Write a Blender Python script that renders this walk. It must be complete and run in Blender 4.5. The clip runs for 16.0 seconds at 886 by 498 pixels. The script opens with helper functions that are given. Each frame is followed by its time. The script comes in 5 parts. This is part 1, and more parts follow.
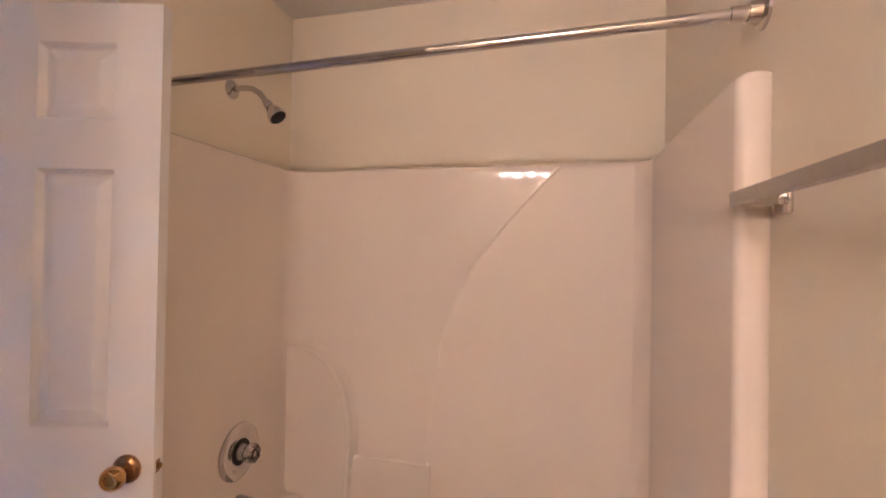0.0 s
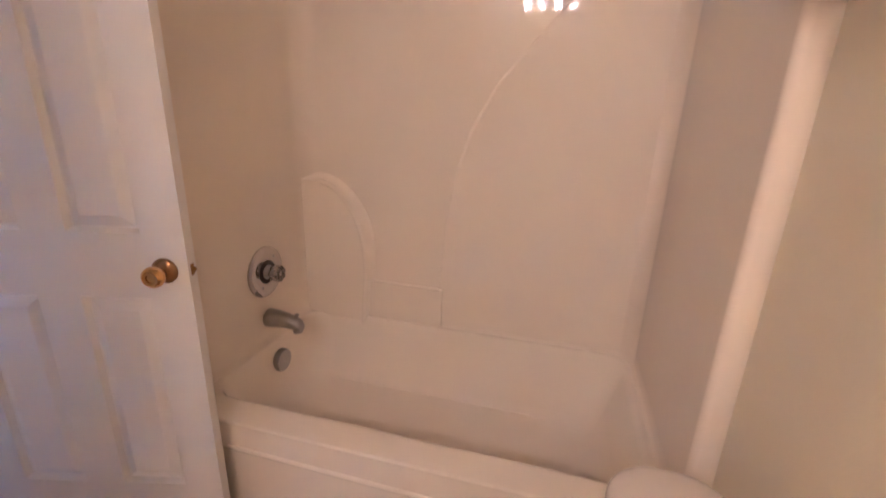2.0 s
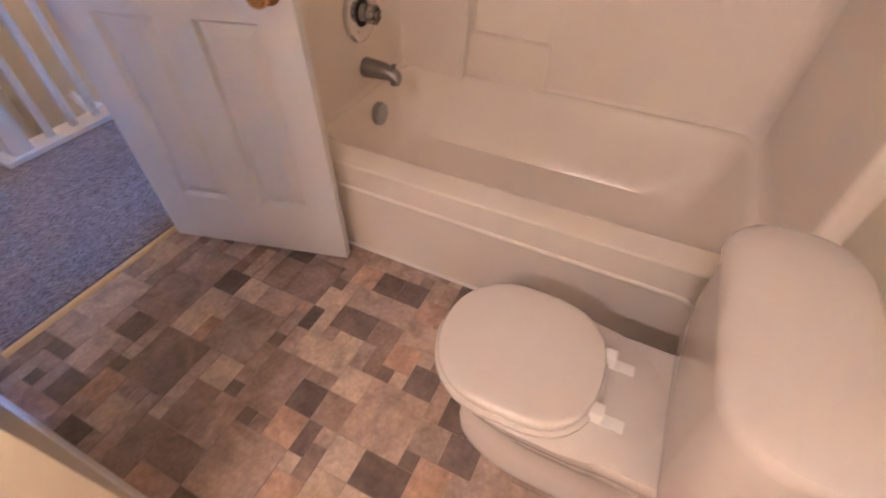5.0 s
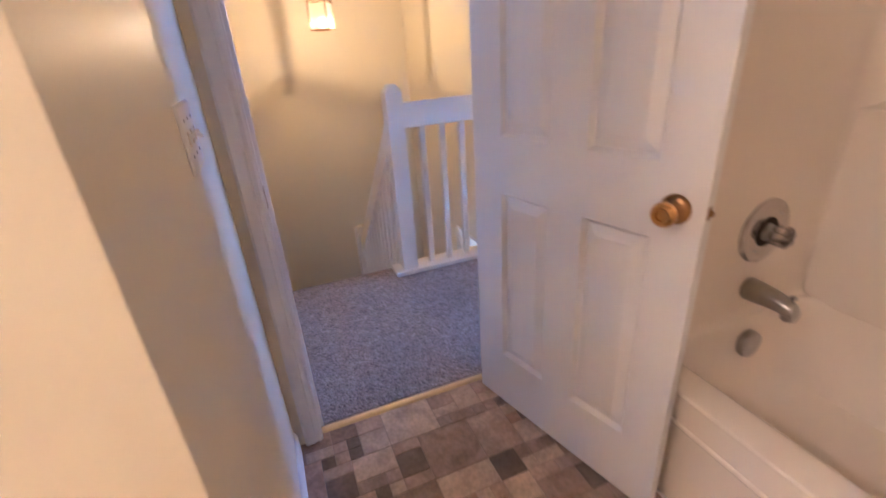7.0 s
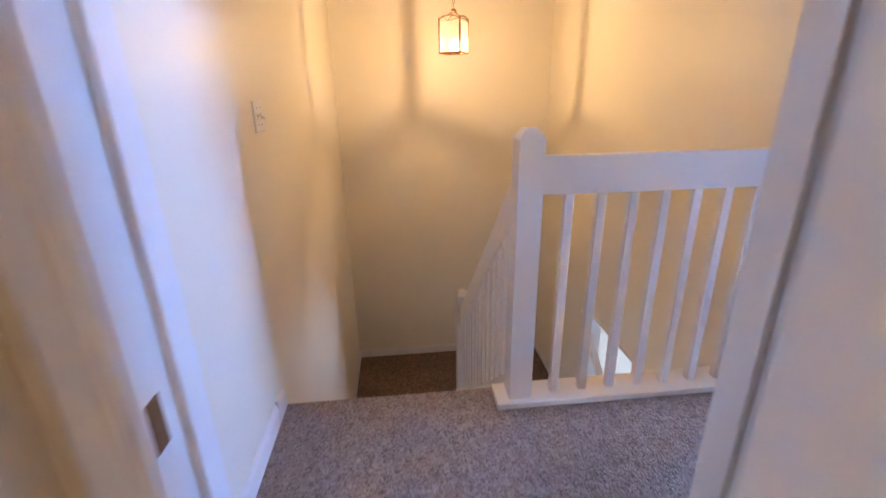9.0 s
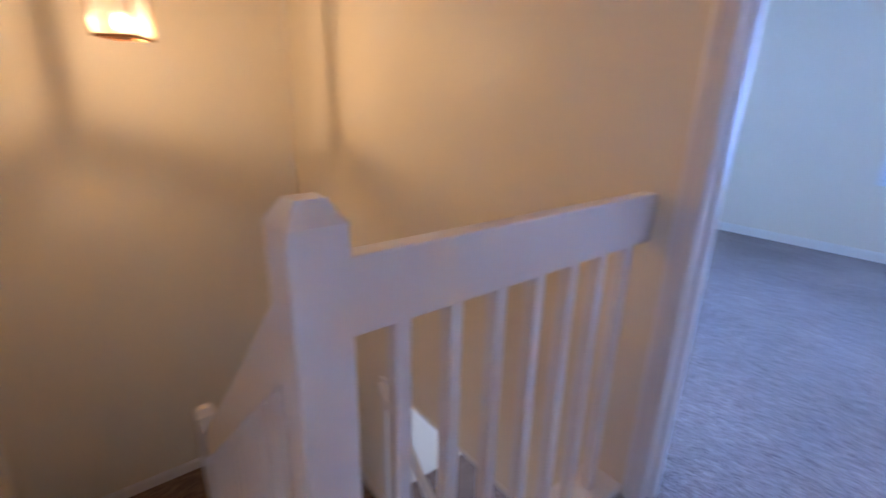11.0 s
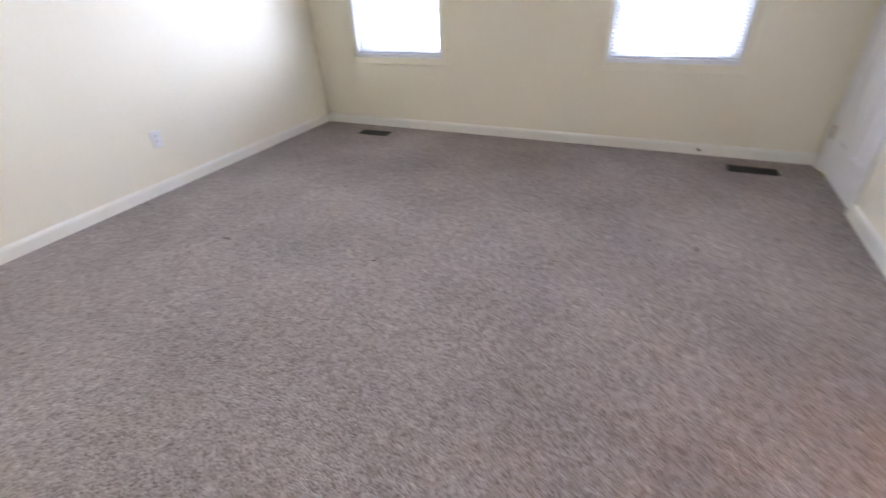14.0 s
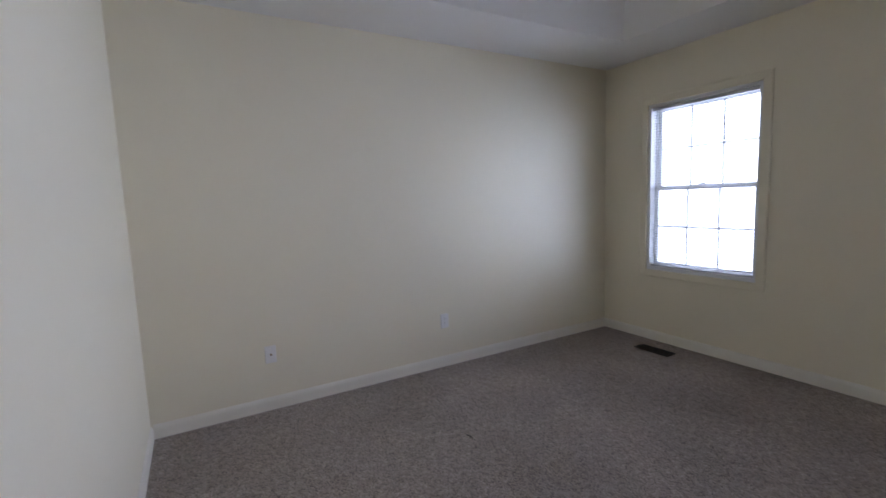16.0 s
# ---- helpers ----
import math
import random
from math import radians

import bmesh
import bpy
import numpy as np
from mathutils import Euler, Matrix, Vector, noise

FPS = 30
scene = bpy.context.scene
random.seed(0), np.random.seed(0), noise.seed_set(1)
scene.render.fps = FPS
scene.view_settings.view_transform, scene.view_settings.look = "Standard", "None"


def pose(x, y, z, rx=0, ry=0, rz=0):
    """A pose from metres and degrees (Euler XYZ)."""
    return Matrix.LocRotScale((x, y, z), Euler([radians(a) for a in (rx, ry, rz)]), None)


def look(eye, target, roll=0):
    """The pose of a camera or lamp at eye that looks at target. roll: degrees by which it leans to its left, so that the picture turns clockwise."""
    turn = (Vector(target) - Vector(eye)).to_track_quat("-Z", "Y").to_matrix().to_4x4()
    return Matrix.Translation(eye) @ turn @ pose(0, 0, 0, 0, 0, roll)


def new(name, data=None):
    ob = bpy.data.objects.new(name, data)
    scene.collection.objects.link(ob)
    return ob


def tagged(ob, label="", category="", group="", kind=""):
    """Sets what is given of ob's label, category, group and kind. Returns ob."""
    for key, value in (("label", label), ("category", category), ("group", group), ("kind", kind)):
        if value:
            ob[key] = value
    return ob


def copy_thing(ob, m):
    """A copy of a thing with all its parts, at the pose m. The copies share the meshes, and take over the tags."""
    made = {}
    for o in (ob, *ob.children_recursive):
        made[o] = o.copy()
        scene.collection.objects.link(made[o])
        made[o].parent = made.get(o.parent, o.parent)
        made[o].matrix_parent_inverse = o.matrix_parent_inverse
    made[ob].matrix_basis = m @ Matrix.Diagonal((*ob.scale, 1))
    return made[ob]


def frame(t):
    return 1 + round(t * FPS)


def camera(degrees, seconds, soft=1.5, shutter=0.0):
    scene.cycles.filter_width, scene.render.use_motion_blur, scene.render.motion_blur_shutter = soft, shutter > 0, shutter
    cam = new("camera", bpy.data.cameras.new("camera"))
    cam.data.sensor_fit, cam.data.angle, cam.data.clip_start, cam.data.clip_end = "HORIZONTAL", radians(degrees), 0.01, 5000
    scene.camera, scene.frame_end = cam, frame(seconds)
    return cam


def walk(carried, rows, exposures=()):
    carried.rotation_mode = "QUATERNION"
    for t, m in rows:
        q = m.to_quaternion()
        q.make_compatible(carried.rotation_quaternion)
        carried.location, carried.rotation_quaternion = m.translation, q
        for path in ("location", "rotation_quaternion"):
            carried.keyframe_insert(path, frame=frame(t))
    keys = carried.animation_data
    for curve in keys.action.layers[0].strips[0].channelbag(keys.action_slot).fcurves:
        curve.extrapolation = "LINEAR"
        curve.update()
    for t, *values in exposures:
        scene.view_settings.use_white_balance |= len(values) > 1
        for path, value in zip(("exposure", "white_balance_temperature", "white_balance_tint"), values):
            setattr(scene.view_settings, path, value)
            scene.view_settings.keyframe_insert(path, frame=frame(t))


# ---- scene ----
cam = camera(90.4, 16.0, shutter=0.5)
EXPOSURES = [(0,1.24,4950,25),(3,1.14,4950,25),(5.5,1.38,4900,23),(7,1.42,4850,22),(8,1.5,5000,20),(10.5,1.05,5550,17),(11,0.85,5100,25),(11.5,0.85,5350,33),(12,0.8,6400,35),(12.5,0.75,7500,34),(13,0.65,8900,30),(13.5,0.78,9900,28),(14,0.9,10300,26),(14.5,0.75,10200,23),(15,-0.25,10100,25),(16,-0.62,10000,25)]
PATH = [
    (0, (1.637, -0.025, 1.437), (1.152, 1.915, 1.455), 1.0),
    (0.5, (1.638, -0.027, 1.412), (1.148, 1.909, 1.292), 1.5),
    (1, (1.625, -0.028, 1.383), (1.131, 1.889, 1.097), 1.7),
    (1.5, (1.618, -0.027, 1.358), (1.124, 1.864, 0.933), 1.7),
    (2, (1.617, -0.02, 1.334), (1.133, 1.821, 0.723), 2.0),
    (2.5, (1.615, -0.024, 1.305), (1.152, 1.761, 0.531), 2.3),
    (3, (1.594, -0.017, 1.273), (1.172, 1.681, 0.303), 2.9),
    (3.2, (1.604, -0.014, 1.262), (1.183, 1.642, 0.223), 2.8),
    (5.3, (1.514, -0.058, 1.22), (0.812, 1.111, -0.244), -0.3),
    (5.5, (1.486, -0.06, 1.209), (0.679, 1.04, -0.253), -1.5),
    (6, (1.438, -0.066, 1.238), (0.248, 0.883, -0.059), -5.5),
    (6.5, (1.423, -0.06, 1.27), (-0.116, 0.818, 0.342), -5.5),
    (7, (1.311, 0.034, 1.26), (-0.391, 0.675, 0.427), -4.0),
    (7.5, (1.159, 0.141, 1.261), (-0.666, 0.487, 0.52), -2.4),
    (8, (0.931, 0.186, 1.23), (-0.936, 0.358, 0.534), -1.3),
    (10.3, (-0.221, 0.371, 1.225), (-2.112, 0.679, 0.651), 0.1),
    (10.5, (-0.303, 0.392, 1.226), (-2.156, 0.863, 0.641), 0.3),
    (11, (-0.492, 0.483, 1.224), (-1.98, 1.663, 0.597), 1.2),
    (11.5, (-0.554, 0.638, 1.225), (-1.389, 2.317, 0.532), -1.7),
    (12, (-0.611, 0.972, 1.192), (-1.035, 2.763, 0.41), -1.2),
    (12.5, (-0.66, 1.218, 1.189), (-0.835, 2.998, 0.293), -0.2),
    (13, (-0.62, 1.469, 1.191), (-0.765, 3.21, 0.217), -0.5),
    (13.5, (-0.584, 1.702, 1.207), (-1.057, 3.334, 0.152), -4.0),
    (14, (-0.73, 1.892, 1.238), (-1.484, 3.42, 0.192), -3.0),
    (14.5, (-0.89, 1.997, 1.27), (-2.081, 3.382, 0.456), -0.8),
    (15, (-0.886, 2.062, 1.318), (-2.326, 3.385, 0.895), -0.8),
    (15.5, (-0.888, 2.071, 1.32), (-2.512, 3.198, 1.016), -1.3),
    (16, (-0.868, 2.103, 1.336), (-2.596, 3.084, 1.112), -2.1),
]
walk(cam, [(t, look(eye, target, roll)) for t, eye, target, roll in PATH], EXPOSURES)

# ---- world, sun ----
world = bpy.data.worlds.new("sky")
scene.world = world
world.use_nodes = True
_wn = world.node_tree
_sky = _wn.nodes.new("ShaderNodeTexSky")
_sky.sky_type = "NISHITA"
_sky.sun_disc = False
_sky.sun_elevation = radians(42)
_sky.sun_rotation = radians(200)
_wn.links.new(_sky.outputs[0], _wn.nodes["Background"].inputs[0])
_wn.nodes["Background"].inputs[1].default_value = 0.15
sun = new("sun", bpy.data.lights.new("sun", "SUN"))
sun.data.energy, sun.data.angle, sun.data.color = 3.0, radians(0.5), (1.0, 0.95, 0.88)
sun.matrix_world = look((0, -20, 18), (0, 0, 0))
BULB_BATH, BULB_HALL, BULB_BATH2 = 122.0, 2500.0, 90.0


def daylight(name, m, w, h, power, col=(0.325, 0.54, 1.0)):
    """An area lamp in a window's opening, for the sky outside it."""
    lamp = new(name, bpy.data.lights.new(name, "AREA"))
    lamp.data.shape, lamp.data.size, lamp.data.size_y, lamp.data.energy, lamp.data.color = "RECTANGLE", w, h, power, col
    lamp.data.spread = radians(140)
    lamp.matrix_world = m
    return lamp


for _x in (-2.95, -0.69):
    daylight("window_daylight", look((_x, 5.90, 1.40), (_x, 0, 1.0)), 1.35, 1.85, 112)
daylight("downstairs_daylight", look((-2.4, 5.83, -1.6), (-2.4, 0, -1.9)), 1.1, 1.3, 45, (0.62, 0.75, 1.0))


# ---- materials ----
def mat(name, col, rough=0.5, metal=0.0, var=0.06, scale=3.0, bump=0.0, bscale=80.0, coat=0.0, spec=0.5, rvar=0.0):
    """A painted or plain surface: base colour with slow stains and fine grain, and a fine relief."""
    m = bpy.data.materials.new(name)
    m.use_nodes = True
    nt = m.node_tree
    b = nt.nodes["Principled BSDF"]
    b.inputs["Roughness"].default_value = rough
    b.inputs["Metallic"].default_value = metal
    b.inputs["Coat Weight"].default_value = coat
    b.inputs["Specular IOR Level"].default_value = spec
    tc = nt.nodes.new("ShaderNodeTexCoord")
    n1 = nt.nodes.new("ShaderNodeTexNoise")
    n1.inputs["Scale"].default_value = scale
    n1.inputs["Detail"].default_value = 6
    nt.links.new(tc.outputs["Object"], n1.inputs["Vector"])
    mix = nt.nodes.new("ShaderNodeMix")
    mix.data_type = "RGBA"
    mix.inputs["A"].default_value = (*[c * (1 - var) for c in col], 1)
    mix.inputs["B"].default_value = (*[min(1, c * (1 + var)) for c in col], 1)
    nt.links.new(n1.outputs["Fac"], mix.inputs["Factor"])
    nt.links.new(mix.outputs["Result"], b.inputs["Base Color"])
    if rvar:
        mr = nt.nodes.new("ShaderNodeMapRange")
        mr.inputs["To Min"].default_value, mr.inputs["To Max"].default_value = max(0, rough - rvar), rough + rvar
        nt.links.new(n1.outputs["Fac"], mr.inputs["Value"])
        nt.links.new(mr.outputs[0], b.inputs["Roughness"])
    if bump:
        n2 = nt.nodes.new("ShaderNodeTexNoise")
        n2.inputs["Scale"].default_value = bscale
        n2.inputs["Detail"].default_value = 4
        nt.links.new(tc.outputs["Object"], n2.inputs["Vector"])
        bp = nt.nodes.new("ShaderNodeBump")
        bp.inputs["Strength"].default_value = bump
        bp.inputs["Distance"].default_value = 0.004
        nt.links.new(n2.outputs["Fac"], bp.inputs["Height"])
        nt.links.new(bp.outputs[0], b.inputs["Normal"])
    return m


def glow(name, col, strength):
    m = bpy.data.materials.new(name)
    m.use_nodes = True
    b = m.node_tree.nodes["Principled BSDF"]
    b.inputs["Base Color"].default_value = (0.9, 0.9, 0.9, 1)
    b.inputs["Emission Color"].default_value = (*col, 1)
    b.inputs["Emission Strength"].default_value = strength
    return m


def glassy(name, col=(1, 1, 1), rough=0.0, ior=1.45):
    m = bpy.data.materials.new(name)
    m.use_nodes = True
    b = m.node_tree.nodes["Principled BSDF"]
    b.inputs["Base Color"].default_value = (*col, 1)
    b.inputs["Transmission Weight"].default_value = 1.0
    b.inputs["Roughness"].default_value = rough
    b.inputs["IOR"].default_value = ior
    return m


def carpet_mat(name, stops, scale=110.0):
    """Loop-pile carpet: flecked yarn in a few tones, worn lanes, soft relief."""
    m = bpy.data.materials.new(name)
    m.use_nodes = True
    nt = m.node_tree
    b = nt.nodes["Principled BSDF"]
    b.inputs["Roughness"].default_value = 0.95
    b.inputs["Specular IOR Level"].default_value = 0.15
    b.inputs["Sheen Weight"].default_value = 0.15
    tc = nt.nodes.new("ShaderNodeTexCoord")
    warp = nt.nodes.new("ShaderNodeTexNoise")
    warp.inputs["Scale"].default_value = 60
    add = nt.nodes.new("ShaderNodeVectorMath")
    add.operation = "MULTIPLY_ADD"
    add.inputs[1].default_value = (0.012, 0.012, 0.012)
    nt.links.new(tc.outputs["Object"], warp.inputs["Vector"])
    nt.links.new(warp.outputs["Color"], add.inputs[0])
    nt.links.new(tc.outputs["Object"], add.inputs[2])
    v = nt.nodes.new("ShaderNodeTexVoronoi")
    v.inputs["Scale"].default_value = scale
    nt.links.new(add.outputs[0], v.inputs["Vector"])
    sep = nt.nodes.new("ShaderNodeSeparateColor")
    nt.links.new(v.outputs["Color"], sep.inputs[0])
    ramp = nt.nodes.new("ShaderNodeValToRGB")
    ramp.color_ramp.elements[0].color = (*stops[0], 1)
    ramp.color_ramp.elements[1].color = (*stops[-1], 1)
    for i, s in enumerate(stops[1:-1]):
        e = ramp.color_ramp.elements.new((i + 1) / (len(stops) - 1))
        e.color = (*s, 1)
    nt.links.new(sep.outputs[0], ramp.inputs[0])
    big = nt.nodes.new("ShaderNodeTexNoise")
    big.inputs["Scale"].default_value = 1.6
    big.inputs["Detail"].default_value = 5
    nt.links.new(tc.outputs["Object"], big.inputs["Vector"])
    mr = nt.nodes.new("ShaderNodeMapRange")
    mr.inputs["From Min"].default_value, mr.inputs["From Max"].default_value = 0.3, 0.7
    mr.inputs["To Min"].default_value, mr.inputs["To Max"].default_value = 0.84, 1.16
    nt.links.new(big.outputs["Fac"], mr.inputs["Value"])
    clump = nt.nodes.new("ShaderNodeTexNoise")
    clump.inputs["Scale"].default_value = 26
    clump.inputs["Detail"].default_value = 3
    nt.links.new(tc.outputs["Object"], clump.inputs["Vector"])
    mr3 = nt.nodes.new("ShaderNodeMapRange")
    mr3.inputs["From Min"].default_value, mr3.inputs["From Max"].default_value = 0.3, 0.7
    mr3.inputs["To Min"].default_value, mr3.inputs["To Max"].default_value = 0.84, 1.16
    nt.links.new(clump.outputs["Fac"], mr3.inputs["Value"])
    both = nt.nodes.new("ShaderNodeMath")
    both.operation = "MULTIPLY"
    nt.links.new(mr.outputs[0], both.inputs[0])
    nt.links.new(mr3.outputs[0], both.inputs[1])
    mul = nt.nodes.new("ShaderNodeVectorMath")
    mul.operation = "SCALE"
    nt.links.new(ramp.outputs[0], mul.inputs[0])
    nt.links.new(both.outputs[0], mul.inputs["Scale"])
    nt.links.new(mul.outputs[0], b.inputs["Base Color"])
    bp = nt.nodes.new("ShaderNodeBump")
    bp.inputs["Strength"].default_value = 0.9
    bp.inputs["Distance"].default_value = 0.006
    nt.links.new(v.outputs["Distance"], bp.inputs["Height"])
    bp.invert = True
    nt.links.new(bp.outputs[0], b.inputs["Normal"])
    return m


def stone_mat(name):
    """Printed stone pieces: each its own tone, with clouds, veins and pits."""
    m = bpy.data.materials.new(name)
    m.use_nodes = True
    nt = m.node_tree
    b = nt.nodes["Principled BSDF"]
    oi = nt.nodes.new("ShaderNodeObjectInfo")
    geo = nt.nodes.new("ShaderNodeNewGeometry")
    off = nt.nodes.new("ShaderNodeVectorMath")
    off.operation = "MULTIPLY_ADD"
    off.inputs[1].default_value = (7.0, 3.0, 5.0)
    comb = nt.nodes.new("ShaderNodeCombineXYZ")
    for i in range(3):
        nt.links.new(oi.outputs["Random"], comb.inputs[i])
    nt.links.new(comb.outputs[0], off.inputs[0])
    nt.links.new(geo.outputs["Position"], off.inputs[2])
    n1 = nt.nodes.new("ShaderNodeTexNoise")
    n1.inputs["Scale"].default_value = 10
    n1.inputs["Detail"].default_value = 8
    n1.inputs["Distortion"].default_value = 0.8
    n2 = nt.nodes.new("ShaderNodeTexNoise")
    n2.inputs["Scale"].default_value = 70
    n2.inputs["Detail"].default_value = 5
    for n in (n1, n2):
        nt.links.new(off.outputs[0], n.inputs["Vector"])
    mr = nt.nodes.new("ShaderNodeMapRange")
    mr.inputs["From Min"].default_value, mr.inputs["From Max"].default_value = 0.28, 0.72
    mr.inputs["To Min"].default_value, mr.inputs["To Max"].default_value = 0.68, 1.34
    nt.links.new(n1.outputs["Fac"], mr.inputs["Value"])
    mr2 = nt.nodes.new("ShaderNodeMapRange")
    mr2.inputs["From Min"].default_value, mr2.inputs["From Max"].default_value = 0.3, 0.7
    mr2.inputs["To Min"].default_value, mr2.inputs["To Max"].default_value = 0.84, 1.16
    nt.links.new(n2.outputs["Fac"], mr2.inputs["Value"])
    mm = nt.nodes.new("ShaderNodeMath")
    mm.operation = "MULTIPLY"
    nt.links.new(mr.outputs[0], mm.inputs[0])
    nt.links.new(mr2.outputs[0], mm.inputs[1])
    sc = nt.nodes.new("ShaderNodeVectorMath")
    sc.operation = "SCALE"
    nt.links.new(oi.outputs["Color"], sc.inputs[0])
    nt.links.new(mm.outputs[0], sc.inputs["Scale"])
    nt.links.new(sc.outputs[0], b.inputs["Base Color"])
    b.inputs["Roughness"].default_value = 0.42
    bp = nt.nodes.new("ShaderNodeBump")
    bp.inputs["Strength"].default_value = 0.25
    bp.inputs["Distance"].default_value = 0.003
    nt.links.new(n1.outputs["Fac"], bp.inputs["Height"])
    nt.links.new(bp.outputs[0], b.inputs["Normal"])
    return m


WALL = mat("cream_wall_paint", (0.825, 0.748, 0.585), 0.42, var=0.03, scale=1.3, bump=0.10, bscale=140, rvar=0.05, spec=0.25)
CEIL = mat("white_ceiling_paint", (0.80, 0.77, 0.72), 0.8, var=0.03, scale=2, bump=0.5, bscale=90)
TRIM = mat("white_trim_paint", (0.80, 0.765, 0.72), 0.35, var=0.03, scale=4, bump=0.06, bscale=60)
DOOR = mat("white_door_paint", (0.82, 0.785, 0.745), 0.38, var=0.025, scale=5, bump=0.12, bscale=45)
FIBRE = mat("almond_fibreglass", (0.84, 0.75, 0.635), 0.045, var=0.02, scale=2, bump=0.012, bscale=5, spec=0.18)
PORC = mat("white_porcelain", (0.66, 0.60, 0.545), 0.08, var=0.015, scale=3, coat=0.4)
SEATW = mat("glossy_white_seat", (0.68, 0.62, 0.565), 0.11, var=0.02, scale=6, coat=0.2)
PLASTIC = mat("white_plastic", (0.80, 0.77, 0.73), 0.32, var=0.02, scale=12)
CHROME = mat("chrome", (0.57, 0.545, 0.525), 0.05, 1.0, var=0.08, scale=20, rvar=0.03)
SATIN = mat("brushed_steel", (0.42, 0.40, 0.38), 0.33, 1.0, var=0.12, scale=30)
BRASS = mat("brass", (0.66, 0.38, 0.13), 0.05, 1.0, var=0.12, scale=25, rvar=0.04)
AGED = mat("tarnished_brass", (0.30, 0.17, 0.07), 0.3, 1.0, var=0.35, scale=40, rvar=0.1)
OLDBRASS = mat("pitted_brass", (0.50, 0.36, 0.17), 0.3, 1.0, var=0.35, scale=60, rvar=0.1)
ACRYL = glassy("clear_acrylic", (1.0, 0.98, 0.96), 0.08, 1.32)
GLASS = glassy("window_glass", (1, 1, 1), 0.0, 1.05)
# clear lantern glass, roughened so the bulb's glare fills the panes
GLARE_GLASS = glassy("glare_hazed_glass", (1, 1, 1), 0.34, 1.2)
MIRROR = mat("mirror_silver", (0.85, 0.85, 0.85), 0.01, 1.0, var=0.0)
# near-black: shade painted into holes and slots, and dark bits such as lint
DARK = mat("near_black_and_hole_shade", (0.02, 0.018, 0.016), 0.8, var=0.2, scale=20)
BROWNMET = mat("brown_enamel", (0.024, 0.017, 0.014), 0.7, 0.0, var=0.2, scale=30)
CARPET = carpet_mat("flecked_carpet", [(0.160, 0.125, 0.111), (0.276, 0.219, 0.192), (0.327, 0.262, 0.229), (0.372, 0.302, 0.263), (0.455, 0.374, 0.330)], 150.0)
# the landing's carpet again, with warm dim light put into its browns
CARPET_DIM = carpet_mat("carpet_in_dim_light", [(0.085, 0.053, 0.036), (0.18, 0.118, 0.082), (0.27, 0.185, 0.132)])
STONE = stone_mat("printed_stone")
GROUT = mat("floor_joint", (0.36, 0.285, 0.235), 0.6, var=0.2, scale=30)
BEIGE = mat("beige_sheet_vinyl", (0.62, 0.50, 0.36), 0.4, var=0.08, scale=8, bump=0.05)
MARBLE = mat("cultured_marble", (0.78, 0.70, 0.58), 0.12, var=0.06, scale=6, coat=0.3)
CAB = mat("almond_cabinet", (0.74, 0.66, 0.58), 0.35, var=0.03, scale=6)
STRIP = mat("brass_strip", (0.75, 0.58, 0.30), 0.3, 0.6, var=0.15, scale=30)
# white slats greyed so the bright window does not wash out the muntins
BLIND = mat("slat_greyed_for_glare", (0.5, 0.51, 0.52), 0.4, var=0.02)
SASH = mat("white_vinyl_sash", (0.78, 0.78, 0.77), 0.35, var=0.02)
WORN = mat("worn_brass", (0.44, 0.30, 0.13), 0.3, 1.0, var=0.8, scale=38, rvar=0.15, bump=0.3, bscale=60)
CREAM = mat("cream_trim_paint", (0.82, 0.775, 0.68), 0.4, var=0.03, scale=4, bump=0.06, bscale=60)
CAULK = mat("white_caulk", (0.78, 0.74, 0.69), 0.5, var=0.05, scale=40)
GRASS = mat("dry_grass", (0.10, 0.12, 0.05), 0.9, var=0.4, scale=0.6, bump=0.5, bscale=12)
ROOF = mat("grey_shingles", (0.16, 0.15, 0.15), 0.85, var=0.3, scale=6, bump=0.6, bscale=25)
SIDING = mat("pale_siding", (0.62, 0.61, 0.58), 0.6, var=0.06, scale=3)
LIT = glow("lit_bulb", (1.0, 0.72, 0.48), BULB_BATH)
LIT_HALL = glow("lit_candle_bulb", (1.0, 0.60, 0.23), BULB_HALL)
LIT2 = glow("lit_round_bulb", (1.0, 0.60, 0.24), BULB_BATH2)


# ---- mesh helpers ----
def box(bm, x0, x1, y0, y1, z0, z1, bev=0.0, seg=2):
    vs = [bm.verts.new((x, y, z)) for z in (z0, z1) for y in (y0, y1) for x in (x0, x1)]
    fs = [bm.faces.new([vs[i] for i in q]) for q in ((0, 2, 3, 1), (4, 5, 7, 6), (0, 1, 5, 4), (2, 6, 7, 3), (0, 4, 6, 2), (1, 3, 7, 5))]
    if bev:
        es = {e for fc in fs for e in fc.edges}
        bmesh.ops.bevel(bm, geom=list(es), offset=bev, segments=seg, profile=0.5, affect="EDGES", clamp_overlap=True)
    return fs


